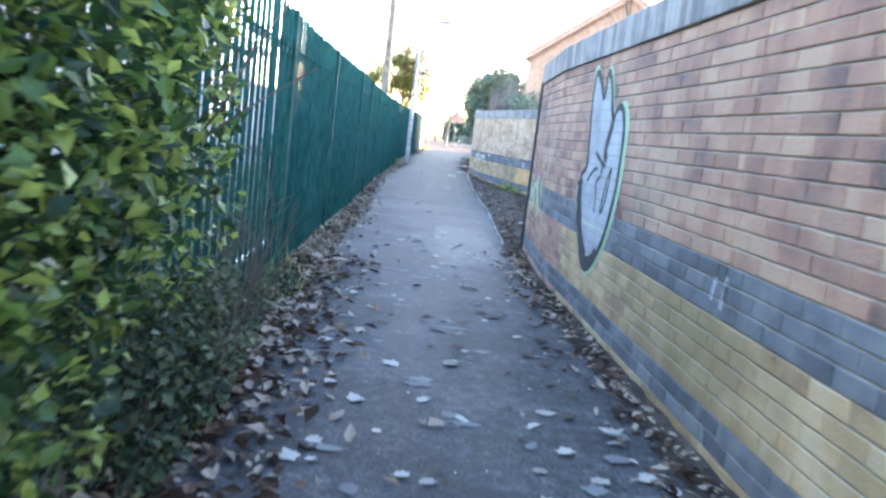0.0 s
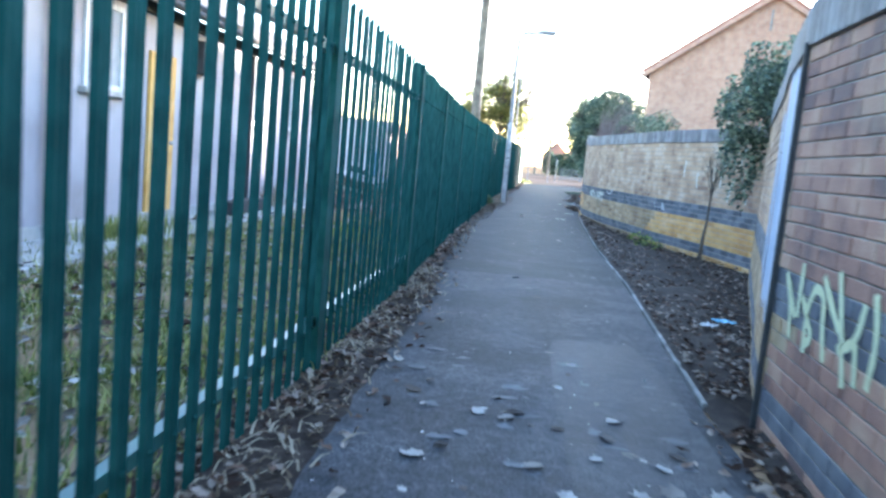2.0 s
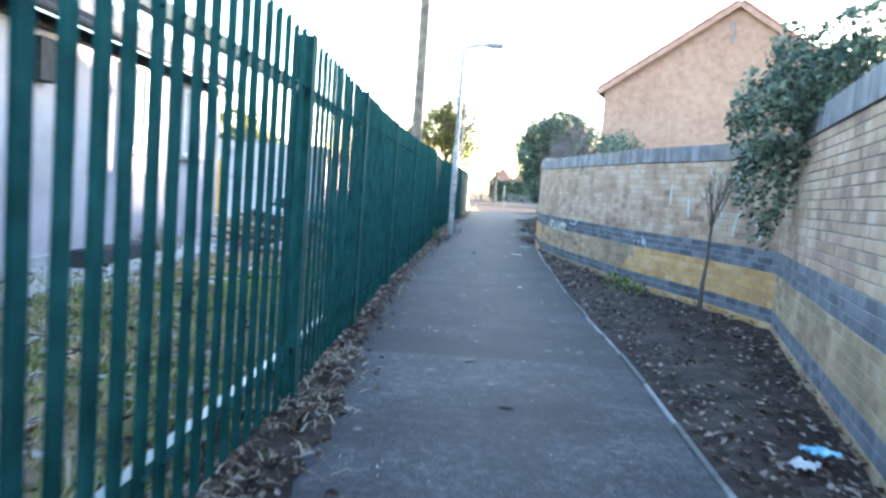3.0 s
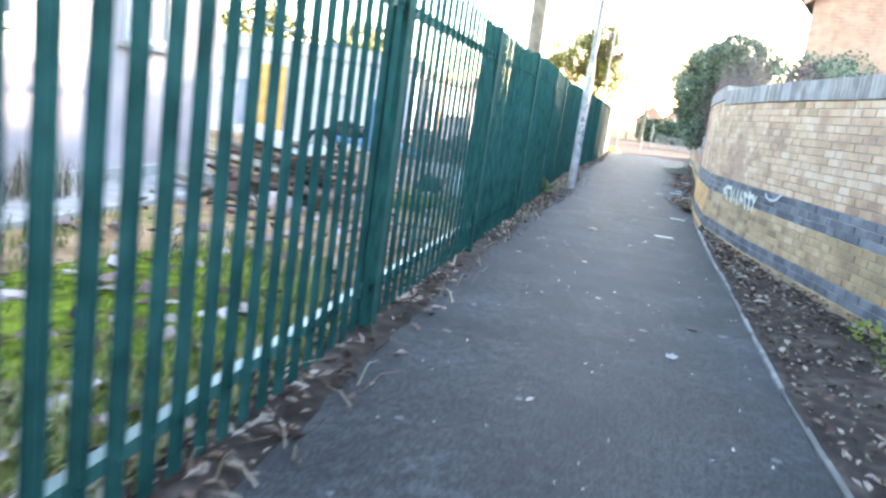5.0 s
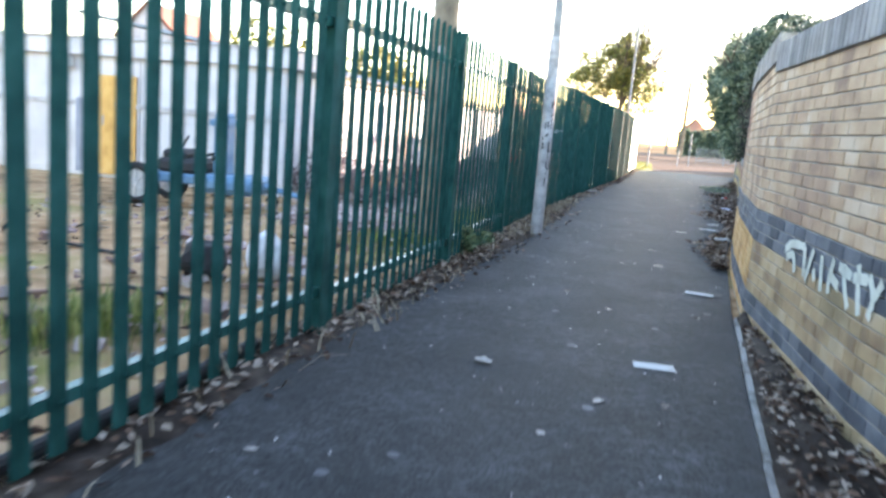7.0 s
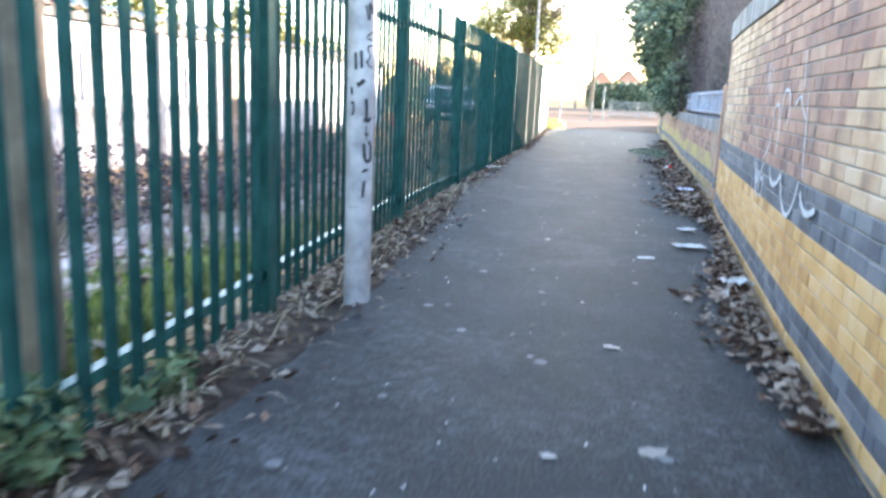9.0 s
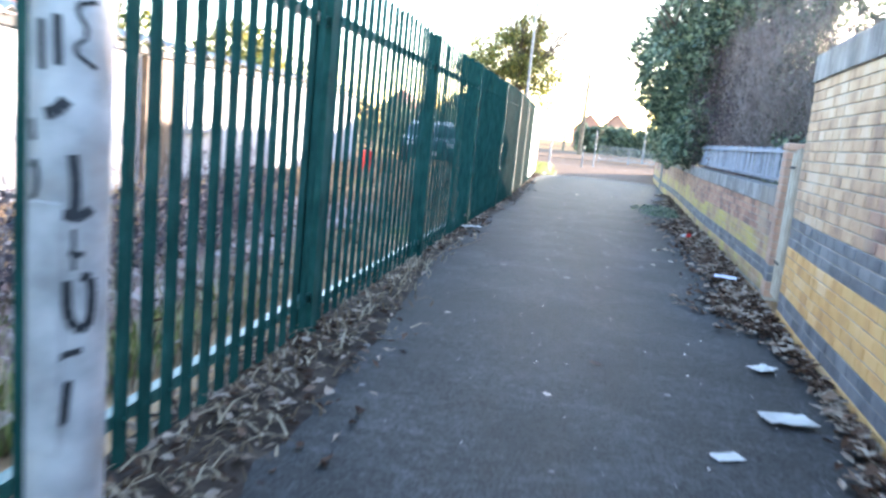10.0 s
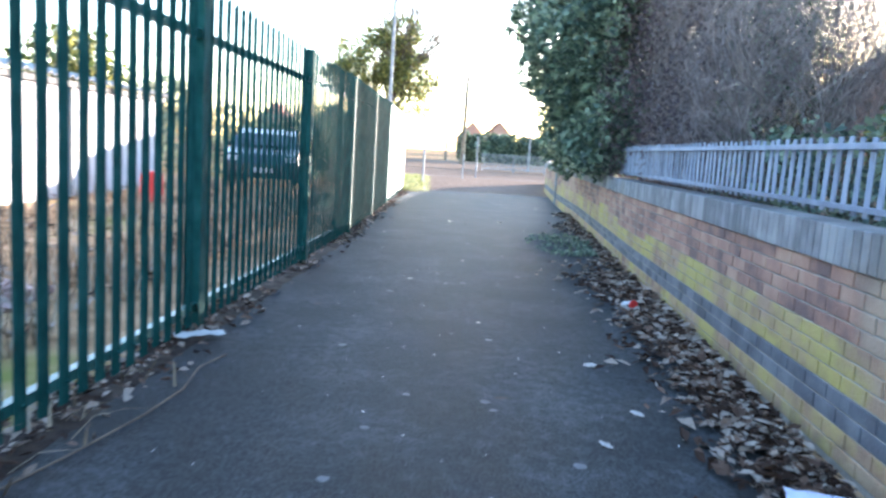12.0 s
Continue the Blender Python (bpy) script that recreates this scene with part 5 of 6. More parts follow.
tag("graffiti_tag", "small white sprayed arc beside a tag", (2.13, 21.2), (2.20, 20.75), [[(0.0, 0.80), (0.1, 0.74), (0.3, 0.75), (0.45, 0.84)]], 0.028, PAINT_WHITE)
tag("graffiti_tag", "small white tag on the far brick wall", (2.70, 17.8), (2.61, 18.2), zigzag(0, 0.45, 0.56, 0.76, 3, 3), 0.03, PAINT_WHITE)
tag("graffiti_tag", "white looping spray line on the blue band", (2.36, 29.05), (2.10, 26.9),
    [[(0.02, 0.80), (0.09, 0.70), (0.2, 0.60), (0.27, 0.59)], [(0.12, 0.82), (0.18, 0.64), (0.24, 0.78), (0.3, 0.62)], [(0.37, 0.82), (0.32, 0.7), (0.48, 0.74), (0.46, 0.62), (0.38, 0.60)],
     [(0.69, 0.82), (0.77, 0.73), (0.97, 0.73), (1.13, 0.81)], [(1.13, 0.81), (1.16, 0.76), (1.25, 0.66), (1.44, 0.60), (1.59, 0.68), (1.65, 0.78), (1.67, 0.82)], [(1.75, 0.78), (1.82, 0.72), (1.96, 0.69), (2.14, 0.74)]], 0.03, PAINT_WHITE)
tag("graffiti_tag", "faint pale letters sprayed high on the brick wall", (2.36, 29.05), (2.10, 26.9),
    [[(0.36, 0.85), (0.61, 0.98), (0.57, 1.2), (0.77, 1.22), (0.85, 1.08), (0.84, 0.92)], [(0.87, 1.15), (0.86, 1.29), (1.07, 1.30), (1.14, 1.2), (1.1, 1.1)], [(1.29, 1.21), (1.45, 1.27), (1.5, 1.2), (1.64, 1.14)],
     [(1.42, 1.5), (1.45, 1.4), (1.5, 1.3)], [(1.62, 1.28), (1.7, 1.0), (1.75, 0.85)], [(0.30, 1.2), (0.32, 1.36), (0.3, 1.45)], [(0.1, 1.3), (0.16, 1.55), (0.22, 1.3)]], 0.018, PAINT_WHITE)
tag("graffiti_tag", "faint pale looping letters on the buff brick wall", (3.10, 16.3), (3.36, 14.9),
    [[(0.57, 1.75), (0.55, 1.64), (0.50, 1.54)], [(0.22, 1.36), (0.21, 1.24), (0.24, 1.13)], [(0.66, 1.23), (0.57, 1.13), (0.54, 1.02), (0.54, 0.92)], [(0.84, 1.21), (0.98, 1.10), (1.09, 1.03), (1.07, 0.92)], [(0.90, 1.73), (0.86, 1.6), (0.79, 1.47)]], 0.03, PAINT_PALE)
tag("graffiti_tag", "two short faint pale strokes on the buff brick wall", (2.62, 18.1), (3.10, 16.3), [[(0.92, 1.52), (0.9, 1.4), (0.91, 1.24)], [(1.36, 1.32), (1.34, 1.22), (1.37, 1.08)]], 0.032, PAINT_PALE)
smear = thing("graffiti_smear", "pale blue paint smeared over the angled brick wall", "graffiti")
for (p, q), lo, hi, s0, s1 in (((WALL_RETURN[0], WALL_RETURN[1]), 0.52, 1.86, 0.10, 0.98), ((WALL_RETURN[1], WALL_RETURN[2]), 0.62, 1.70, 0.02, 0.75)):
    edge = []
    for k in range(40):
        u = k / 40 * 4
        a, b = (u, 0) if u < 1 else (1, u - 1) if u < 2 else (3 - u, 1) if u < 3 else (0, 4 - u)
        edge.append((s0 + (s1 - s0) * a + 0.09 * noise.noise((a * 5, b * 7, s1)), lo + (hi - lo) * b + 0.16 * noise.noise((a * 6, b * 3, hi))))
    bm = bmesh.new()
    scan_fill(bm, smooth_line(edge, 1, True), wall_frame(p, q, 0.0125))
    part("patch", bm, PAINT_BLUE, smear)
# dark movement joints
for nm, p in (("joint_1", (1.392, 8.24)),):
    bm = bmesh.new()
    box(bm, -0.03, -0.012, 0, 0.016, 0.012, 1.9, 0.003, m=pose(p[0] - 0.012, p[1], 0, 0, 0, 0))
    tagged(part("trim", bm, DARKTRIM), "dark sealed movement joint in the brick wall", "joint", kind="structure")


# ---- litter and fallen leaves ----
def litter(name, label, count, place, size, mat, seed, lift=0.012, flat=1.0):
    """Curled dead leaves lying about; place() gives x, y, z."""
    r = random.Random(seed)
    verts, faces = [], []
    for _ in range(count):
        x, y, z = place(r)
        s = size * r.uniform(0.45, 1.35)
        m = Matrix.Translation((x, y, z + lift * r.uniform(0.3, 1.6))) @ Euler((r.uniform(-0.45, 0.45) * flat, r.uniform(-0.45, 0.45) * flat, r.uniform(0, 6.3))).to_matrix().to_4x4()
        w, c = s * r.uniform(0.26, 0.55), s * r.uniform(0.06, 0.34) * flat
        k = len(verts)
        if flat < 1:
            # a broad lobed leaf pressed on the ground
            n_, squash, curl = 14, r.uniform(0.5, 0.95), r.uniform(0.02, 0.28)
            ring = [(s * r.uniform(0.8, 1.15) * (0.9 if j % 2 else 0.66) * (1.0 + 0.4 * math.cos(2 * math.pi * j / n_)), 2 * math.pi * j / n_ + r.uniform(-0.12, 0.12)) for j in range(n_)]
            verts += [m @ Vector((q * math.cos(t), squash * q * math.sin(t), curl * q * abs(math.sin(t)) + 0.06 * s * r.random())) for q, t in ring] + [m @ Vector((0, 0, 0.01 * s))]
            faces += [(k + j, k + (j + 1) % n_, k + n_) for j in range(n_)]
            continue
        verts += [m @ Vector(q) for q in ((0, -s * 0.7, c * 0.4), (w * 0.55, -s * 0.3, c * r.uniform(0.4, 1.2)), (w * r.uniform(0.7, 1.2), s * 0.1, c * 0.9), (w * 0.2, s * 0.75, c * 0.2), (-w * r.uniform(0.6, 1.1), s * 0.15, c * 1.1), (-w * 0.6, -s * 0.22, c * 0.5), (0, 0, 0))]
        faces += [(k + a, k + b, k + 6) for a, b in ((0, 1), (1, 2), (2, 3), (3, 4), (4, 5), (5, 0))]
    ob = soup(name, verts, faces, mat)
    return tagged(ob, label, "leaves", kind="stuff")


def fence_foot(r):
    y = r.uniform(1.0, 53)
    while noise.noise((y * 0.8, -0.45, 7)) + 0.6 < r.random() * 0.9:
        y = r.uniform(1.0, 53)
    return along(FENCE, y) - 0.2 + (0.2 + along(VERGE, y)) * min(1.35, abs(r.gauss(0.35, 0.42))), y, 0.002


litter("leaf_litter", "brown and pale dead leaves banked under the fence", 9500, fence_foot, 0.045, LEAF_DEAD, 61)
litter("leaf_litter", "thick dead leaves under the hedge", 2600, lambda r: (-0.95 + abs(r.gauss(0, 0.3)), 0.8 + 5.7 * r.random() ** 1.4, 0.0), 0.062, LEAF_DEAD, 62, lift=0.03)
litter("leaf_litter", "dead leaves on the bare soil bed", 4200, lambda r: (lambda y: (r.uniform(along(EDGE, y) + 0.05, max(along(EDGE, y) + 0.12, bed_right(y) - 0.05)), y, 0.035))(r.uniform(8.6, 23.4)), 0.036, LEAF_DEAD, 63)


def by_right_wall(r):
    y = r.choice((r.uniform(26, 33), r.uniform(31.5, 47), r.uniform(31.5, 47), r.uniform(32, 39), r.uniform(32, 39)))
    w = along(EDGE, y)
    wide = 0.07 + 0.24 * max(0, noise.noise((y * 0.45, 2.2, 0)) + 0.3)
    if y < 31.5:
        wide *= 0.62
    if 32 < y < 40:
        wide += 0.12
    x = w - 0.02 - min(abs(r.gauss(0, wide)), 1.0)
    return x, y, 0.008 + 0.05 * max(0, 1 - (w - x) / 0.3) * r.random()


litter("leaf_litter", "drift of brown dead leaves along the wall foot", 8000, by_right_wall, 0.055, LEAF_DEAD, 64, lift=0.02)


def path_leaf(r):
    y = r.choice((r.uniform(1.2, 9.5), r.uniform(1.2, 6.5), r.uniform(1.2, 8.0), r.uniform(1.5, 56)))
    l, rr = along(FENCE, y) + 0.35, along(EDGE, y) - 0.05
    u = r.random() if y > 9 else r.betavariate(1.5, 1.2)
    return l + (rr - l) * u, y, 0.012


litter("fallen_leaves", "pale dry leaves scattered on the asphalt", 230, path_leaf, 0.050, LEAF_PALE, 65, lift=0.003, flat=0.25)
litter("grit", "pale flecks of grit and trodden litter on the asphalt", 700, lambda r: (lambda y: (along(FENCE, y) + 0.35 + (along(EDGE, y) - along(FENCE, y) - 0.4) * r.random(), y, 0.013))(r.uniform(1, 56)), 0.013, PAPER, 66, lift=0.004)


def gum_spot(r):
    y = r.uniform(1.0, 50)
    return along(FENCE, y) + 0.4 + (along(EDGE, y) - along(FENCE, y) - 0.5) * r.random(), y


verts, faces = [], []
r = random.Random(71)
for _ in range(160):
    x, y = gum_spot(r)
    rad = r.uniform(0.006, 0.035)
    k = len(verts)
    zz = 0.0155
    verts += [(x + rad * math.cos(t * 0.7) * r.uniform(0.75, 1.2), y + rad * math.sin(t * 0.7) * r.uniform(0.75, 1.2), zz) for t in range(9)]
    faces.append(tuple(range(k, k + 9)))
for _ in range(70):
    y = 1.2 + 8 * r.random() ** 1.3
    x = along(FENCE, y) + 0.5 + (along(EDGE, y) - along(FENCE, y) - 0.7) * r.random()
    ra, rb, k = r.uniform(0.03, 0.09), r.uniform(0.015, 0.05), len(verts)
    verts += [(x + ra * math.cos(t * 0.45) * r.uniform(0.5, 1.3), y + rb * math.sin(t * 0.45) * r.uniform(0.5, 1.3), 0.0150) for t in range(14)]
    faces.append(tuple(range(k, k + 14)))
tagged(soup("gum_spots", verts, faces, GUM), "pale trodden gum spots and stains on the asphalt", "stains", kind="stuff")


def crumpled(name, label, category, at, w, h, mat, seed, rise=0.02, turn=0.0, n=7):
    r = random.Random(seed)
    verts, faces = [], []
    for layer in (0, 1):
        for i in range(n):
            for j in range(n):
                u, v = i / (n - 1) - 0.5, j / (n - 1) - 0.5
                e = 1 - 0.12 * r.random()
                z = rise * (0.6 + 0.5 * noise.noise((u * 4 + seed, v * 4, 1))) + (0.0 if layer else -0.002)
                verts.append((u * w * e, v * h * e, max(0.001, z)))
    for i in range(n - 1):
        for j in range(n - 1):
            a = i * n + j
            faces += [(a, a + n, a + n + 1, a + 1), (n * n + a, n * n + a + 1, n * n + a + n + 1, n * n + a + n)]
    ob = soup(name, verts, faces, mat)
    ob.matrix_world = pose(at[0], at[1], at[2] if len(at) > 2 else 0.012, 0, 0, turn)
    return tagged(ob, label, category)


crumpled("paper_sheet", "flat white paper card lying on the asphalt", "paper", (1.25, 22.2), 0.24, 0.12, PAPER, 1, 0.004, 6)
crumpled("paper_sheet", "white paper strip lying on the asphalt", "paper", (1.63, 24.55), 0.24, 0.12, PAPER, 2, 0.012, -8)
crumpled("paper_sheet", "crumpled white paper at the leaf drift", "paper", (2.07, 29.70), 0.26, 0.16, PAPER, 3, 0.04, 12)
crumpled("paper_scrap", "small white paper scrap on the asphalt", "paper", (1.66, 29.15), 0.14, 0.08, PAPER, 4, 0.012, 25)
crumpled("paper_scrap", "torn white paper scrap among leaves", "paper", (2.20, 30.6), 0.18, 0.11, PAPER, 5, 0.03, 40)
crumpled("food_carton", "crushed white food carton at the foot of the wall", "carton", (2.14, 28.34), 0.20, 0.16, PAPER, 6, 0.10, 15)
crumpled("paper_scrap", "white torn paper beside a crushed carton", "paper", (2.08, 28.16), 0.18, 0.12, PAPER, 16, 0.03, 55)
crumpled("paper_sheet", "pale lilac folded sheet on the dead leaves", "paper", (2.71, 33.72, 0.06), 0.25, 0.20, LILAC, 7, 0.02, -20)
crumpled("plastic_bag", "small blue plastic bag on the soil bed", "bag", (1.86, 10.66, 0.05), 0.16, 0.12, BLUEBAG, 8, 0.07, 10)
crumpled("plastic_bag", "white and yellow wrapper on the soil bed", "wrapper", (1.70, 10.47, 0.05), 0.15, 0.12, PAPER, 9, 0.06, 50)
crumpled("wrapper", "turquoise wrapper on the dead leaves", "wrapper", (3.06, 35.9, 0.03), 0.11, 0.07, MINTBAG, 10, 0.03, 30)
cup = thing("paper_cup", "white paper cup with a red rim lying in leaves", "cup", at=pose(2.97, 37.3, 0.045, 80, 0, 30))
bm = bmesh.new()
tube(bm, (0, 0, -0.06), (0, 0, 0.045), 0.03, 0.042, 14)
part("body", bm, PAPER, cup)
bm = bmesh.new()
tube(bm, (0, 0, 0.044), (0, 0, 0.06), 0.044, 0.044, 14)
part("rim", bm, RED, cup, "red rim")
crumpled("cloth_scrap", "pale scrap of litter beneath the fence post", "litter", (-0.05, 35.65, 0.02), 0.30, 0.12, PAPER, 11, 0.04, 30)


# ---- weeds ----
def blades(name, label, count, place, height, mat, seed, lean=0.5):
    r = random.Random(seed)
    verts, faces = [], []
    for _ in range(count):
        x, y, z = place(r)
        h = height * r.uniform(0.4, 1.4)
        t = r.uniform(0, 6.3)
        dx, dy = math.cos(t), math.sin(t)
        w, l = 0.004 + 0.004 * r.random(), lean * h * r.uniform(0.2, 1.3)
        k = len(verts)
        verts += [(x - dy * w, y + dx * w, z), (x + dy * w, y - dx * w, z), (x + dx * l * 0.4 + dy * w * 0.7, y + dy * l * 0.4 - dx * w * 0.7, z + h * 0.6), (x + dx * l * 0.4 - dy * w * 0.7, y + dy * l * 0.4 + dx * w * 0.7, z + h * 0.6), (x + dx * l, y + dy * l, z + h * (1 - 0.2 * lean))]
        faces += [(k, k + 1, k + 2, k + 3), (k + 3, k + 2, k + 4)]
    return tagged(soup(name, verts, faces, mat), label, "grass", kind="stuff")


def yard_grass(r):
    while True:
        x, y = -0.9 - abs(r.gauss(0, 2.2)), r.uniform(2, 18)
        if x > -7 and noise.noise((x * 0.6, y * 0.45, 9)) > -0.02 + 0.012 * max(0, y - 14):
            return x, y, -0.03


blades("yard_grass", "rough green grass tufts in the yard", 15000, yard_grass, 0.10, GRASS, 81)
blades("yard_moss", "bright yellow-green mossy grass patch in the yard", 7000, lambda r: (-1.2 - abs(r.gauss(0, 0.9)), r.gauss(14.6, 1.6), -0.03), 0.07, GRASS, 89)
blades("dry_stalks", "dry straw stalks under the fence", 700, lambda r: (lambda y: (along(FENCE, y) + r.uniform(-0.35, 0.32), y, 0.0))(r.choice((r.uniform(22, 26), r.uniform(26.5, 35), r.uniform(26.5, 35), r.uniform(14, 24)))), 0.12, STRAW, 82, 1.6)
blades("verge_grass", "yellow-green grass at the end of the path", 5000, lambda r: (r.uniform(0.2, 1.1) + r.uniform(-0.4, 0.3), r.uniform(52, 63.5), 0.0), 0.12, GRASS, 83)
plant("weed", "green weeds at the foot of the wall", "weed", [(2.35, 17.7, 0.10, 0.2, 0.5, 0.13), (2.4, 17.1, 0.08, 0.2, 0.4, 0.12)], 500, 0.055, LEAF_HEDGE, 84)
plant("weed", "patch of low green weeds on the asphalt edge", "weed", [(3.2, 41.5, 0.03, 0.5, 1.3, 0.05)], 1100, 0.05, LEAF_DARK, 85)
plant("weed", "broad-leaved grey-green weed under the fence", "weed", [(-0.62, 25.2, 0.14, 0.16, 0.22, 0.16), (-0.55, 25.9, 0.06, 0.14, 0.3, 0.07)], 420, 0.085, LEAF_WEED, 86)


def scrub(r):
    while True:
        x, y = -0.9 - r.random() ** 1.3 * 4.0, r.uniform(28, 50)
        if noise.noise((x, y * 0.7, 3)) > -0.2:
            return x, y, -0.03


blades("yard_scrub", "dry brown scrub and brambles behind the fence", 9000, scrub, 0.24, STRAW, 87, 0.9)
litter("leaf_litter", "pale rubble and dead leaves in the yard", 2800, lambda r: (-0.95 - r.random() ** 1.4 * 4.5, r.uniform(8, 50), -0.02), 0.085, LEAF_DEAD, 88, lift=0.05)

# ---- things in the yard ----
def rubble_band(name, label, count, place, seed):
    """Broken bricks and stones lying loose, each a skewed little block."""
    r = random.Random(seed)
    verts, faces = [], []
    for _ in range(count):
        x, y, z = place(r)
        s = 0.018 + 0.065 * r.random() ** 2.2
        m = Matrix.Translation((x, y, z + s * 0.25)) @ Euler((r.uniform(-0.5, 0.5), r.uniform(-0.5, 0.5), r.uniform(0, 6.3))).to_matrix().to_4x4()
        k = len(verts)
        a, b, c = s * r.uniform(0.8, 1.6), s * r.uniform(0.6, 1.0), s * r.uniform(0.4, 0.8)
        verts += [m @ Vector((sx * a * r.uniform(0.7, 1), sy * b * r.uniform(0.7, 1), sz * c * r.uniform(0.7, 1))) for sx, sy, sz in ((-1, -1, -1), (1, -1, -1), (1, 1, -1), (-1, 1, -1), (-1, -1, 1), (1, -1, 1), (1, 1, 1), (-1, 1, 1))]
        faces += [tuple(k + i for i in q) for q in ((0, 3, 2, 1), (4, 5, 6, 7), (0, 1, 5, 4), (1, 2, 6, 5), (2, 3, 7, 6), (3, 0, 4, 7))]
    return tagged(soup(name, verts, faces, RUBBLE), label, "rubble", kind="stuff")


rubble_band("rubble", "pinkish broken brick rubble strewn behind the fence", 3600, lambda r: (-1.5 - abs(r.gauss(0, 0.9)), r.uniform(26, 37), -0.03), 101)
rubble_band("rubble", "scattered small stones and brick bits in the yard", 450, lambda r: (-1.3 - abs(r.gauss(0, 1.6)), r.uniform(14, 27), -0.03), 102)
blades("yard_grass", "bright green grass at the fence foot", 9000, lambda r: (-0.97 - abs(r.gauss(0, 0.42)), r.gauss(27.4, 1.3), -0.02), 0.09, GRASS, 103)
blades("dry_weeds", "tall dry weeds against the white building", 260, lambda r: (-4.3 + r.gauss(0, 0.12), 17.9 + r.gauss(0, 0.3), -0.03), 0.42, STRAW, 104, 0.5)
for x, y, s in ((-3.7, 28.9, 105), (-2.7, 29.0, 109), (-2.25, 30.4, 106), (-2.2, 32.2, 107), (-2.5, 34.2, 108)):
    plant("bramble", "low purple-brown bramble scrub in front of the shed", "shrub", [(x, y, 0.3, 0.5, 1.1, 0.36)], 1500, 0.06, LEAF_BROWN, s,
          [((x, y - 0.5 + 0.35 * k, 0), (0.2 * (k - 1), 0.1, 1), 0.55, 0.012, 2) for k in range(4)], stem_mat=TWIG, group="brambles behind the fence")

rng = random.Random(99)
for k in range(30):
    bm = bmesh.new()
    l, w, h = rng.uniform(0.5, 1.6), rng.uniform(0.10, 0.26), rng.uniform(0.025, 0.06)
    box(bm, -l / 2, -w / 2, -h / 2, l / 2, w / 2, h / 2, 0.005)
    plank = part("timber_plank", bm, (RUSTWOOD, RUSTWOOD, WOOD, RUSTWOOD, GREYWOOD)[k % 5])
    q = k / 30
    plank.matrix_world = pose(-3.25 + rng.gauss(0, 0.42) * (1 - 0.5 * q), 20.5 + rng.gauss(0, 0.5) * (1 - 0.5 * q), 0.02 + 0.55 * q, rng.uniform(-10, 10), rng.uniform(-14, 14), rng.uniform(-35, 50))
    tagged(plank, "red-brown broken timber plank on a debris heap", "plank", "planks of the debris heap")
for k, (x, y, s) in enumerate([(-2.9, 19.7, 0.2), (-3.6, 20.2, 0.24), (-3.0, 21.2, 0.2)]):
    bm = bmesh.new()
    bmesh.ops.create_icosphere(bm, subdivisions=2, radius=s)
    for v in bm.verts:
        v.co *= 1 + 0.45 * noise.noise(v.co * 6 + Vector((k, 0, 0)))
        v.co.z = max(v.co.z * 0.6, -0.05)
    tagged(part("rubble_lump", bm, RUBBLE), "broken lump of brick rubble in the yard", "rubble", "rubble lumps").location = (x, y, 0.02)
sheet = crumpled("metal_sheet", "pale bent sheet lying on the debris heap", "sheet", (-3.3, 20.5, 0.56), 1.3, 0.55, PAPER, 12, 0.10, -20)
sheet.rotation_euler = (radians(6), radians(8), radians(-20))
for k in range(14):
    bm = bmesh.new()
    l = rng.uniform(0.25, 0.8)
    box(bm, -l / 2, -0.02, -0.012, l / 2, 0.02, 0.012, 0.004)
    stick = part("timber_offcut", bm, RUSTWOOD if k % 3 else RUBBER)
    stick.matrix_world = pose(-1.3 - 2.2 * rng.random(), rng.uniform(18.8, 24.0), 0.0, rng.uniform(-4, 4), rng.uniform(-4, 4), rng.uniform(-40, 40))
    tagged(stick, "dark thin timber offcut lying on the yard ground", "offcut", "offcuts strewn over the yard")

trailer = thing("blue_trailer", "old light blue works trailer with a spoked white wheel", "trailer", at=pose(-4.95, 26.25, -0.02, 0, 0, 4))
bm = bmesh.new()
box(bm, 0.12, -0.32, 0.30, 1.55, 0.32, 0.42, 0.02)
part("chassis", bm, BLUEPAINT, trailer)
bm = bmesh.new()
box(bm, 0.25, -0.30, 0.42, 0.78, 0.30, 0.60, 0.05)
box(bm, 0.30, -0.26, 0.58, 0.62, 0.26, 0.70, 0.04)
part("engine_cover", bm, DARKTRIM, trailer, "dark engine cover")
bm = bmesh.new()
for p, q, r0 in (((0.62, -0.12, 0.6), (0.92, -0.12, 0.68), 0.02), ((0.92, -0.14, 0.62), (0.92, 0.14, 0.74), 0.025), ((0.3, 0.2, 0.68), (0.4, 0.2, 0.86), 0.015)):
    tube(bm, p, q, r0, r0, 8)
part("lever", bm, DARKTRIM, trailer)
bm = bmesh.new()
box(bm, 0.90, -0.12, 0.42, 1.08, 0.12, 1.18, 0.03)
box(bm, 0.86, -0.14, 1.02, 1.12, 0.14, 1.10, 0.01)
part("mast", bm, BLUEPAINT, trailer)
bm = bmesh.new()
box(bm, 0.80, -0.34, 0.22, 1.55, 0.34, 0.44, 0.07)
part("hood", bm, BLUEPAINT, trailer)
bm = bmesh.new()
tube(bm, (1.5, 0, 0.34), (2.05, 0, 0.24), 0.04, 0.03, 10)
part("drawbar", bm, BLUEPAINT, trailer)
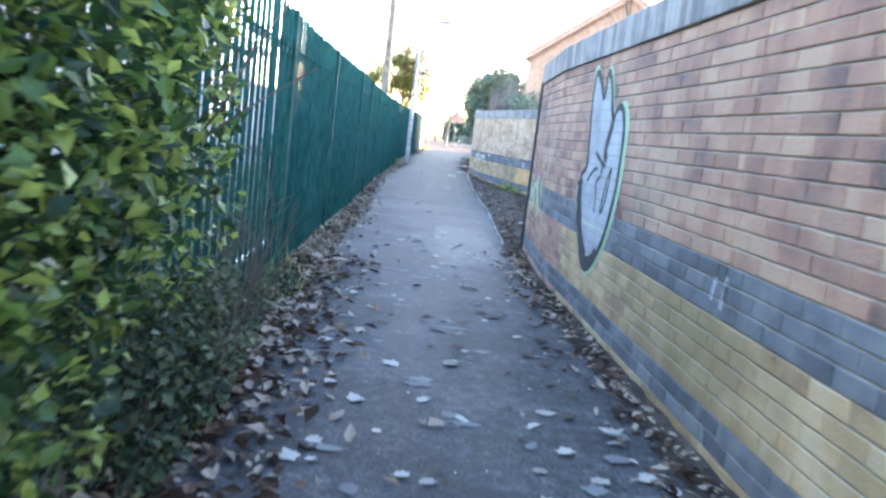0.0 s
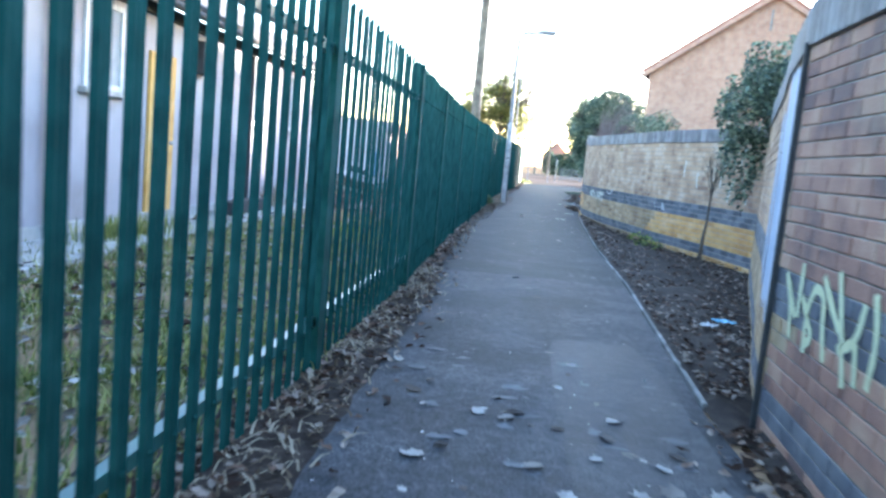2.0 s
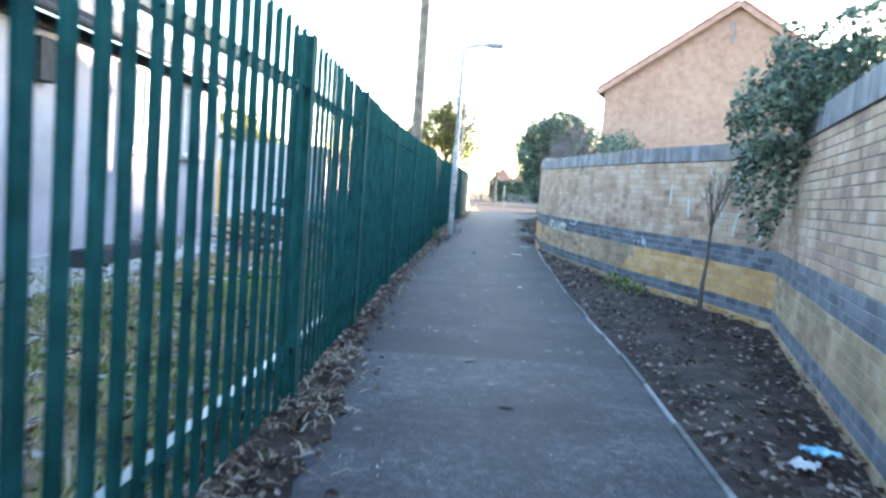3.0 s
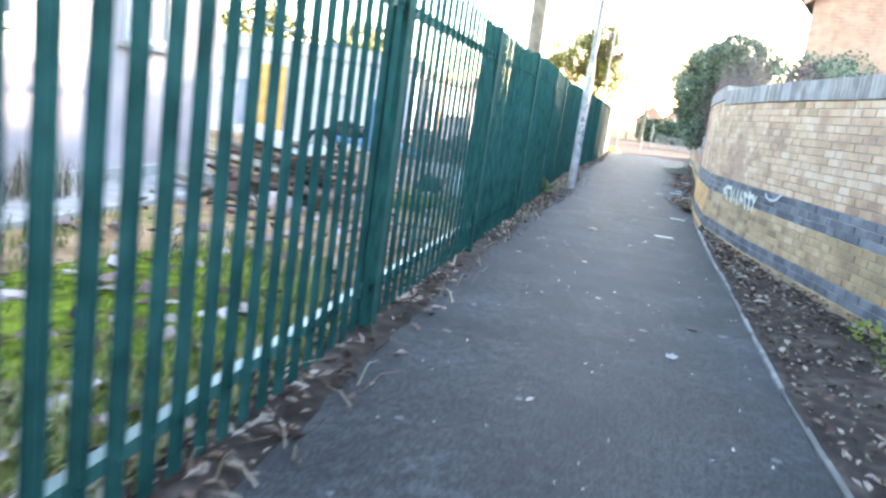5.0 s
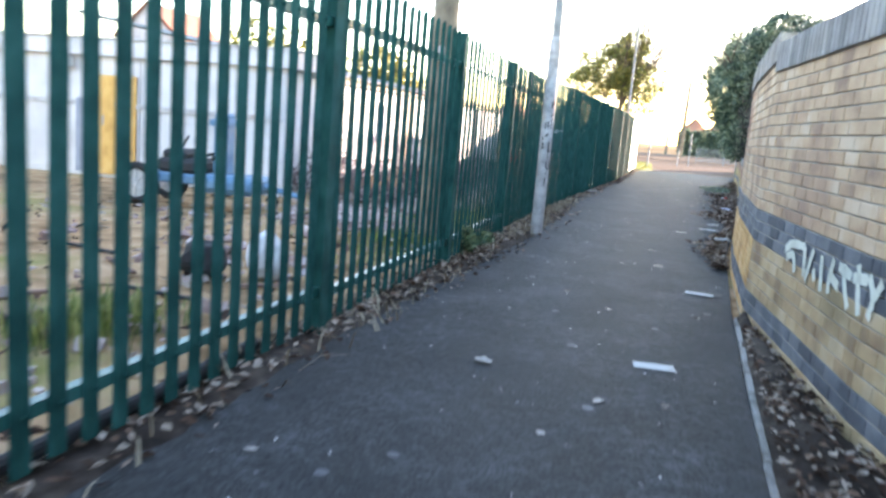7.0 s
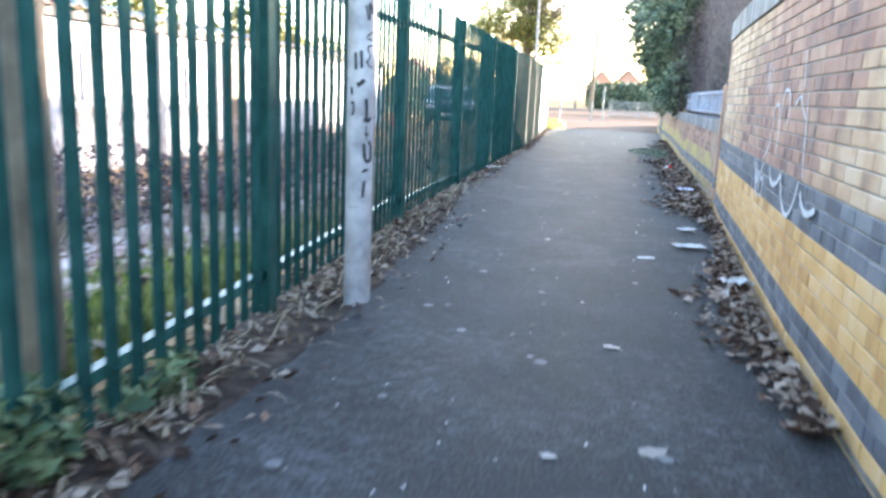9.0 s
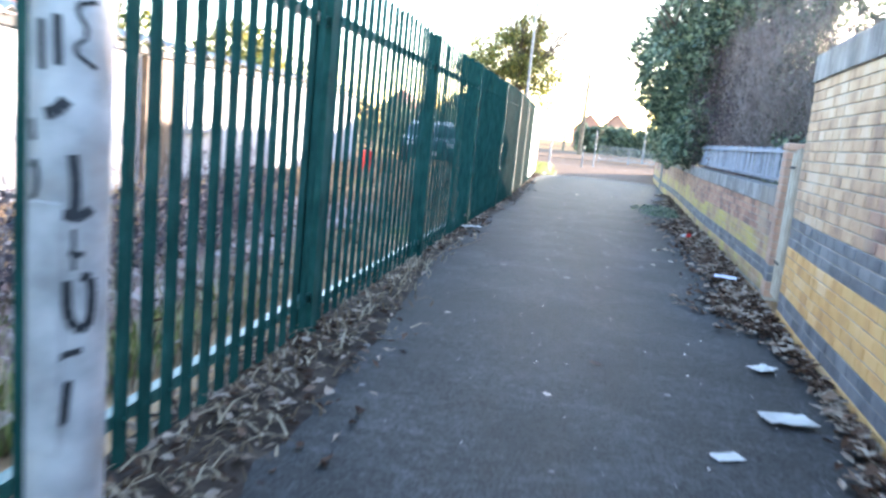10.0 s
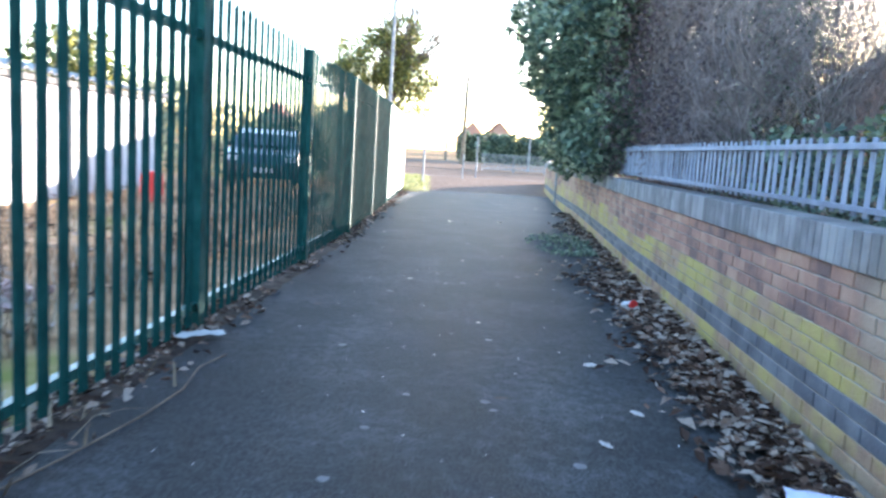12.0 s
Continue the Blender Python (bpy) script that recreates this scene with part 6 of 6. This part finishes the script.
for y in (-0.38, 0.38):
    bm = bmesh.new()
    for k in range(20):
        t0, t1 = 2 * math.pi * k / 20, 2 * math.pi * (k + 1) / 20
        tube(bm, (0.05 + 0.215 * math.cos(t0), y, 0.26 + 0.215 * math.sin(t0)), (0.05 + 0.215 * math.cos(t1), y, 0.26 + 0.215 * math.sin(t1)), 0.05, 0.05, 8)
    wheel = part("wheel", bm, RUBBER, trailer)
    bm = bmesh.new()
    for k in range(8):
        t0 = 2 * math.pi * k / 8
        tube(bm, (0.05, y - 0.02, 0.26), (0.05 + 0.17 * math.cos(t0), y - 0.02, 0.26 + 0.17 * math.sin(t0)), 0.016, 0.016, 6)
    tube(bm, (0.05, y - 0.005, 0.26), (0.05, y + 0.02, 0.26), 0.172, 0.172, 20)
    tube(bm, (0.05, y - 0.05, 0.26), (0.05, y + 0.05, 0.26), 0.04, 0.04, 10)
    part("rim", bm, PAPER, wheel, "white spoked wheel rim")


def sack(name, label, at, s, mat, seed):
    bm = bmesh.new()
    bmesh.ops.create_icosphere(bm, subdivisions=3, radius=1.0)
    for v in bm.verts:
        n_ = noise.noise(v.co * 1.8 + Vector((seed, 0, 0)))
        v.co *= 1 + 0.22 * n_
        v.co.x, v.co.y, v.co.z = v.co.x * s[0], v.co.y * s[1], max(v.co.z, -0.75) * s[2]
    ob = part(name, bm, mat)
    ob.location = (at[0], at[1], s[2] * 0.72)
    return tagged(ob, label, "sack")


sack("rubble_sack", "white woven rubble sack standing in the yard", (-1.60, 23.05), (0.15, 0.14, 0.20), RAILPAINT, 1)
sack("refuse_sack", "black plastic refuse sack slumped in the yard", (-2.0, 22.85), (0.18, 0.15, 0.15), RUBBER, 2)
barrel = thing("red_drum", "small red plastic drum beside the shed", "drum", at=pose(-3.5, 44.4, 0))
bm = bmesh.new()
tube(bm, (0, 0, 0), (0, 0, 0.48), 0.19, 0.19, 18)
tube(bm, (0, 0, 0.15), (0, 0, 0.18), 0.2, 0.2, 18)
tube(bm, (0, 0, 0.32), (0, 0, 0.35), 0.2, 0.2, 18)
part("body", bm, RED, barrel)
bm = bmesh.new()
tube(bm, (0, 0, 0.48), (0, 0, 0.52), 0.17, 0.15, 18)
part("lid", bm, RED, barrel)

# ---- end of the path ----
for x, y, h, label in ((2.75, 63.6, 1.05, "short galvanised steel post at the end of the path"), (3.5, 66.5, 1.9, "grey steel post at the roadside"), (1.1, 57.4, 2.3, "grey steel sign post at the end of the fence"), (4.5, 50.2, 1.0, "grey pipe standing against the low wall")):
    ob = thing("steel_post", label, "post", at=pose(x, y, 0))
    bm = bmesh.new()
    tube(bm, (0, 0, -0.1), (0, 0, h - 0.03), 0.035, 0.035, 12)
    part("shaft", bm, LAMPGREY, ob)
    bm = bmesh.new()
    tube(bm, (0, 0, h - 0.03), (0, 0, h), 0.04, 0.025, 12)
    part("cap", bm, LAMPGREY, ob)
for k in range(8):
    g = thing("guard_rail", "dull grey pedestrian guard rail across the road", "railing", "guard rails along the far pavement", at=pose(4.6 + 2.02 * k, 78.2 + 0.35 * k, 0, 0, 0, 10))
    for z in (0.18, 1.05):
        bm = bmesh.new()
        tube(bm, (0, 0, z), (2.0, 0, z), 0.025, 0.025, 8)
        part("rail", bm, LAMPGREY, g)
    for x in (0.0, 2.0):
        bm = bmesh.new()
        tube(bm, (x, 0, -0.1), (x, 0, 1.1), 0.03, 0.03, 8)
        part("post", bm, LAMPGREY, g)
    for j in range(1, 14):
        bm = bmesh.new()
        tube(bm, (j * 0.143, 0, 0.18), (j * 0.143, 0, 1.05), 0.02, 0.02, 5)
        part("bar", bm, LAMPGREY, g)

cable = thing("old_cable", "length of pale old cable lying on the verge", "cable")
bm = bmesh.new()
pts = [(-0.16, 33.0), (-0.10, 33.5), (0.0, 33.9), (0.12, 34.3), (0.16, 34.7), (0.14, 35.0), (0.20, 35.3)]
bent_tube(bm, [(x, y, 0.025 + 0.012 * (k % 2)) for k, (x, y) in enumerate(pts)], 0.005, 8)
part("strand", bm, WOOD, cable)

blades("yard_grass", "tall green grass tufts against the white building", 900, lambda r: (-4.15 + r.gauss(0, 0.12), 12.5 + r.gauss(0, 0.45), -0.02), 0.24, GRASS, 111, 0.4)
sleeper = thing("timber_sleeper", "dark old timber sleeper lying by the white building", "timber", at=pose(-4.2, 15.4, 0.03))
bm = bmesh.new()
box(bm, -0.12, 0.0, 0.0, 0.12, 1.7, 0.2, 0.015)
part("beam", bm, DARKTRIM, sleeper)
hose = thing("old_pipe", "black plastic pipe lying along the fence foot", "pipe")
bm = bmesh.new()
bent_tube(bm, [(along(FENCE, y) - 0.10 + 0.03 * noise.noise((y, 0, 3)), y, 0.035) for y in (18.6, 19.0, 19.4, 19.8, 20.2, 20.6, 21.0, 21.4)], 0.035, 12)
part("tube", bm, RUBBER, hose)

# clutter in the grass behind the fence
blades("yard_grass", "matted green and straw grass close behind the fence", 14000, lambda r: (-1.05 - 3.2 * r.random() ** 1.2, r.uniform(3.0, 15.0), -0.01), 0.085, GRASS, 112, 1.1)
blades("dry_stalks", "flattened straw in the grass behind the fence", 3500, lambda r: (-1.0 - 2.6 * r.random(), r.uniform(4.0, 14.0), 0.0), 0.07, STRAW, 113, 2.2)
litter("leaf_litter", "dead leaves lying in the grass behind the fence", 1800, lambda r: (-1.05 - 2.8 * r.random() ** 1.3, r.uniform(3.5, 14.0), 0.0), 0.05, LEAF_PALE, 114, lift=0.03)
blades("yard_weeds", "clump of taller green weeds behind the fence", 2200, lambda r: (-1.5 + r.gauss(0, 0.3), 5.2 + r.gauss(0, 0.5), -0.02), 0.22, GRASS, 115, 0.7)
plant("boundary_hedge", "dark unclipped hedge beyond the end of the shed", "hedge", [(-1.5 - 1.3 * k, 55.6 + 0.3 * (k % 2), 1.0, 0.95, 0.9, 1.25) for k in range(6)], 15000, 0.12, LEAF_DARK, 116,
      [((-1.5 - 1.3 * k, 55.6, 0), (0, 0, 1), 1.3, 0.035, 2) for k in range(6)])
plant("garden_shrub", "small yellow-green shrub behind the slatted gate", "shrub", [(4.75, 36.6, 1.45, 0.3, 0.4, 0.5)], 900, 0.07, LEAF_TREE, 117, [((4.8, 36.7, 0), (0, 0, 1), 1.2, 0.02, 2)])


# ---- dark car parked in the yard, its nose to the path's start ----
def parked_car(at):
    car = thing("parked_car", "dark blue-black hatchback parked behind the green fence", "car", at=at)
    side = [(-2.0, 0.35), (-2.03, 0.75), (-1.93, 0.98), (-1.55, 1.40), (-0.2, 1.46), (0.55, 1.32), (1.15, 0.98), (1.85, 0.86), (2.0, 0.62), (2.0, 0.30)]
    bm = bmesh.new()
    rings = []
    for x, k in ((-0.80, 0.94), (-0.84, 1.0), (0.84, 1.0), (0.80, 0.94)):
        rings.append([bm.verts.new((x * (1 - 0.18 * max(0, z - 0.95) / 0.5), y * (0.985 if k < 1 else 1), 0.3 + (z - 0.3) * (0.985 if k < 1 else 1))) for y, z in side])
    for a, b in zip(rings, rings[1:]):
        for k in range(len(side)):
            j = (k + 1) % len(side)
            bm.faces.new((a[k], a[j], b[j], b[k]))
    bm.faces.new(rings[0])
    bm.faces.new(rings[-1][::-1])
    part("body", bm, CARPAINT, car)
    bm = bmesh.new()
    quad_roof(bm, [(-0.58, -1.92, 1.03), (0.58, -1.92, 1.03), (0.54, -1.62, 1.36), (-0.54, -1.62, 1.36)], -0.012)
    part("rear_window", bm, GLASS, car)
    bm = bmesh.new()
    quad_roof(bm, [(0.6, 1.10, 1.05), (-0.6, 1.10, 1.05), (-0.56, 0.62, 1.33), (0.56, 0.62, 1.33)], -0.012)
    part("windscreen", bm, GLASS, car)
    for x in (-1, 1):
        bm = bmesh.new()
        quad_roof(bm, [(x * 0.836, -1.45, 1.0), (x * 0.836, 0.85, 1.0), (x * 0.735, 0.45, 1.3), (x * 0.735, -1.25, 1.3)][::x], -0.012)
        part("side_window", bm, GLASS, car)
        bm = bmesh.new()
        box(bm, x * 0.66 - 0.13, 1.80, 0.66, x * 0.66 + 0.13, 1.97, 0.80, 0.03)
        part("headlight", bm, PAPER, car, "pale glinting headlight")
        bm = bmesh.new()
        box(bm, x * 0.68 - 0.1, -2.06, 0.74, x * 0.68 + 0.1, -1.98, 0.93, 0.012)
        part("tail_light", bm, RED, car, "red tail light")
        bm = bmesh.new()
        box(bm, x * 0.93 - 0.06, 0.55, 0.98, x * 0.93 + 0.06, 0.68, 1.1, 0.02)
        part("mirror", bm, CARPAINT, car)
        for y in (-1.25, 1.25):
            bm = bmesh.new()
            tube(bm, (x * 0.68, y, 0.3), (x * 0.86, y, 0.3), 0.3, 0.3, 22)
            wheel = part("wheel", bm, RUBBER, car)
            bm = bmesh.new()
            tube(bm, (x * 0.80, y, 0.3), (x * 0.868, y, 0.3), 0.19, 0.17, 16)
            part("rim", bm, GALV, wheel)
    bm = bmesh.new()
    box(bm, -0.82, 1.93, 0.28, 0.82, 2.02, 0.40, 0.03)
    part("bumper", bm, RUBBER, car)
    bm = bmesh.new()
    box(bm, -0.26, 1.99, 0.42, 0.26, 2.03, 0.53, 0.004)
    part("number_plate", bm, PAPER, car, "plain pale number plate")


parked_car(pose(-2.95, 51.2, -0.03, 0, 0, 188))
blades("yard_weeds", "tuft of green weeds on the trodden yard", 900, lambda r: (-1.75 + r.gauss(0, 0.16), 21.4 + r.gauss(0, 0.22), -0.02), 0.16, GRASS, 118, 0.6)
verts, faces, n = [], [], 6
FOOT_Y = [-4.0 + 0.1 * k for k in range(122)]
for y in FOOT_Y:
    r_ = along([(b_, a_) for a_, b_ in WALL_A], y) + 0.02
    l_ = r_ - 0.16 - 0.08 * noise.noise((y * 1.3, 0.4, 2)) - 0.05 * noise.noise((y * 6, 0.4, 5))
    for k in range(n):
        u = k / (n - 1)
        verts.append((l_ + (r_ - l_) * u, y, 0.004 + 0.05 * u * u + 0.018 * (0 < k) * noise.noise((u * 4, y * 8, 1))))
for i in range(len(FOOT_Y) - 1):
    for k in range(n - 1):
        a = i * n + k
        faces.append((a, a + 1, a + n + 1, a + n))
tagged(soup("wall_foot_soil", verts, faces, DIRT, smooth=True), "dark soil and dirt gathered along the wall foot", "soil", kind="structure")


def sapling(x, y):
    """A bare self-sown sapling: a thin leaning stem with upright whippy branches."""
    rng = random.Random(131)
    ob = thing("sapling", "thin bare sapling with upright dark twigs before the brick wall", "sapling", at=pose(x, y, 0))
    line = [Vector((-0.01, 0, -0.06)), Vector((0.0, 0, 0.32)), Vector((0.035, 0.02, 0.62)), Vector((0.04, 0.02, 0.9)), Vector((0.07, 0.03, 1.16))]
    bm = bmesh.new()
    for i, (p, q) in enumerate(zip(line, line[1:])):
        tube(bm, p, q, (0.036, 0.026, 0.017, 0.015)[i], (0.026, 0.017, 0.015, 0.012)[i], 9)
    part("stem", bm, BARK, ob)
    for k in range(14):
        at = line[3].lerp(line[4], 0.2 + 0.8 * k / 13)
        way = Vector((rng.uniform(-0.38, 0.46), rng.uniform(-0.34, 0.1), 1)).normalized()
        length = rng.uniform(0.36, 0.72)
        mid = at + way * length * 0.5
        tip = mid + (way + Vector((rng.uniform(-0.15, 0.15), rng.uniform(-0.1, 0.1), 0.15))).normalized() * length * 0.5
        bm = bmesh.new()
        tube(bm, at, mid, 0.0065, 0.005, 6)
        tube(bm, mid, tip, 0.005, 0.0025, 6)
        for j in range(4):
            p = mid.lerp(tip, j / 4)
            tube(bm, p, p + Vector((rng.uniform(-0.1, 0.1), rng.uniform(-0.05, 0.05), rng.uniform(0.07, 0.18))), 0.004, 0.002, 5)
        part("branch", bm, BARK, ob)


sapling(2.93, 15.88)
litter("leaf_litter", "dead leaves gathered at the foot of the tall wall", 900, lambda r: (lambda y: (along([(b_, a_) for a_, b_ in WALL_A], y) - 0.02 - abs(r.gauss(0, 0.16)), y, 0.012))(r.uniform(0.8, 8.2)), 0.045, LEAF_DEAD, 119, lift=0.012)
tag("graffiti_drip", "white paint dabs on the blue brick band", (1.33, 2.9), (1.345, 2.3), [[(0.1, 0.66), (0.12, 0.76)], [(0.2, 0.64), (0.22, 0.78)], [(0.28, 0.68), (0.29, 0.74)]], 0.03, PAINT_SILVER)
blades("twig_debris", "thin dry twigs and stalks strewn along the verge", 2300, lambda r: (lambda y: (along(FENCE, y) - 0.05 + (0.12 + along(VERGE, y)) * abs(r.gauss(0.35, 0.32)), y, 0.012))(r.uniform(1.5, 12.5) if r.random() < 0.6 else r.uniform(25.5, 33)), 0.045, STRAW, 121, 3.0)
verts, faces = [], []
for k in range(22):
    t = 2 * math.pi * k / 22
    c_, s_ = math.cos(t), math.sin(t)
    verts.append((0.72 + 0.34 * math.copysign(abs(c_) ** 0.35, c_) + 0.03 * noise.noise((t * 3, 0, 1)), 8.2 + 1.5 * math.copysign(abs(s_) ** 0.35, s_) + 0.05 * noise.noise((t * 3, 5, 1)), 0.0135))
verts.append((0.72, 8.2, 0.0145))
faces = [(k, (k + 1) % 22, 22) for k in range(22)]
tagged(soup("asphalt_patch", verts, faces, ASPHALT_PATCH), "paler worn repair patch in the asphalt footpath", "footpath", kind="structure")
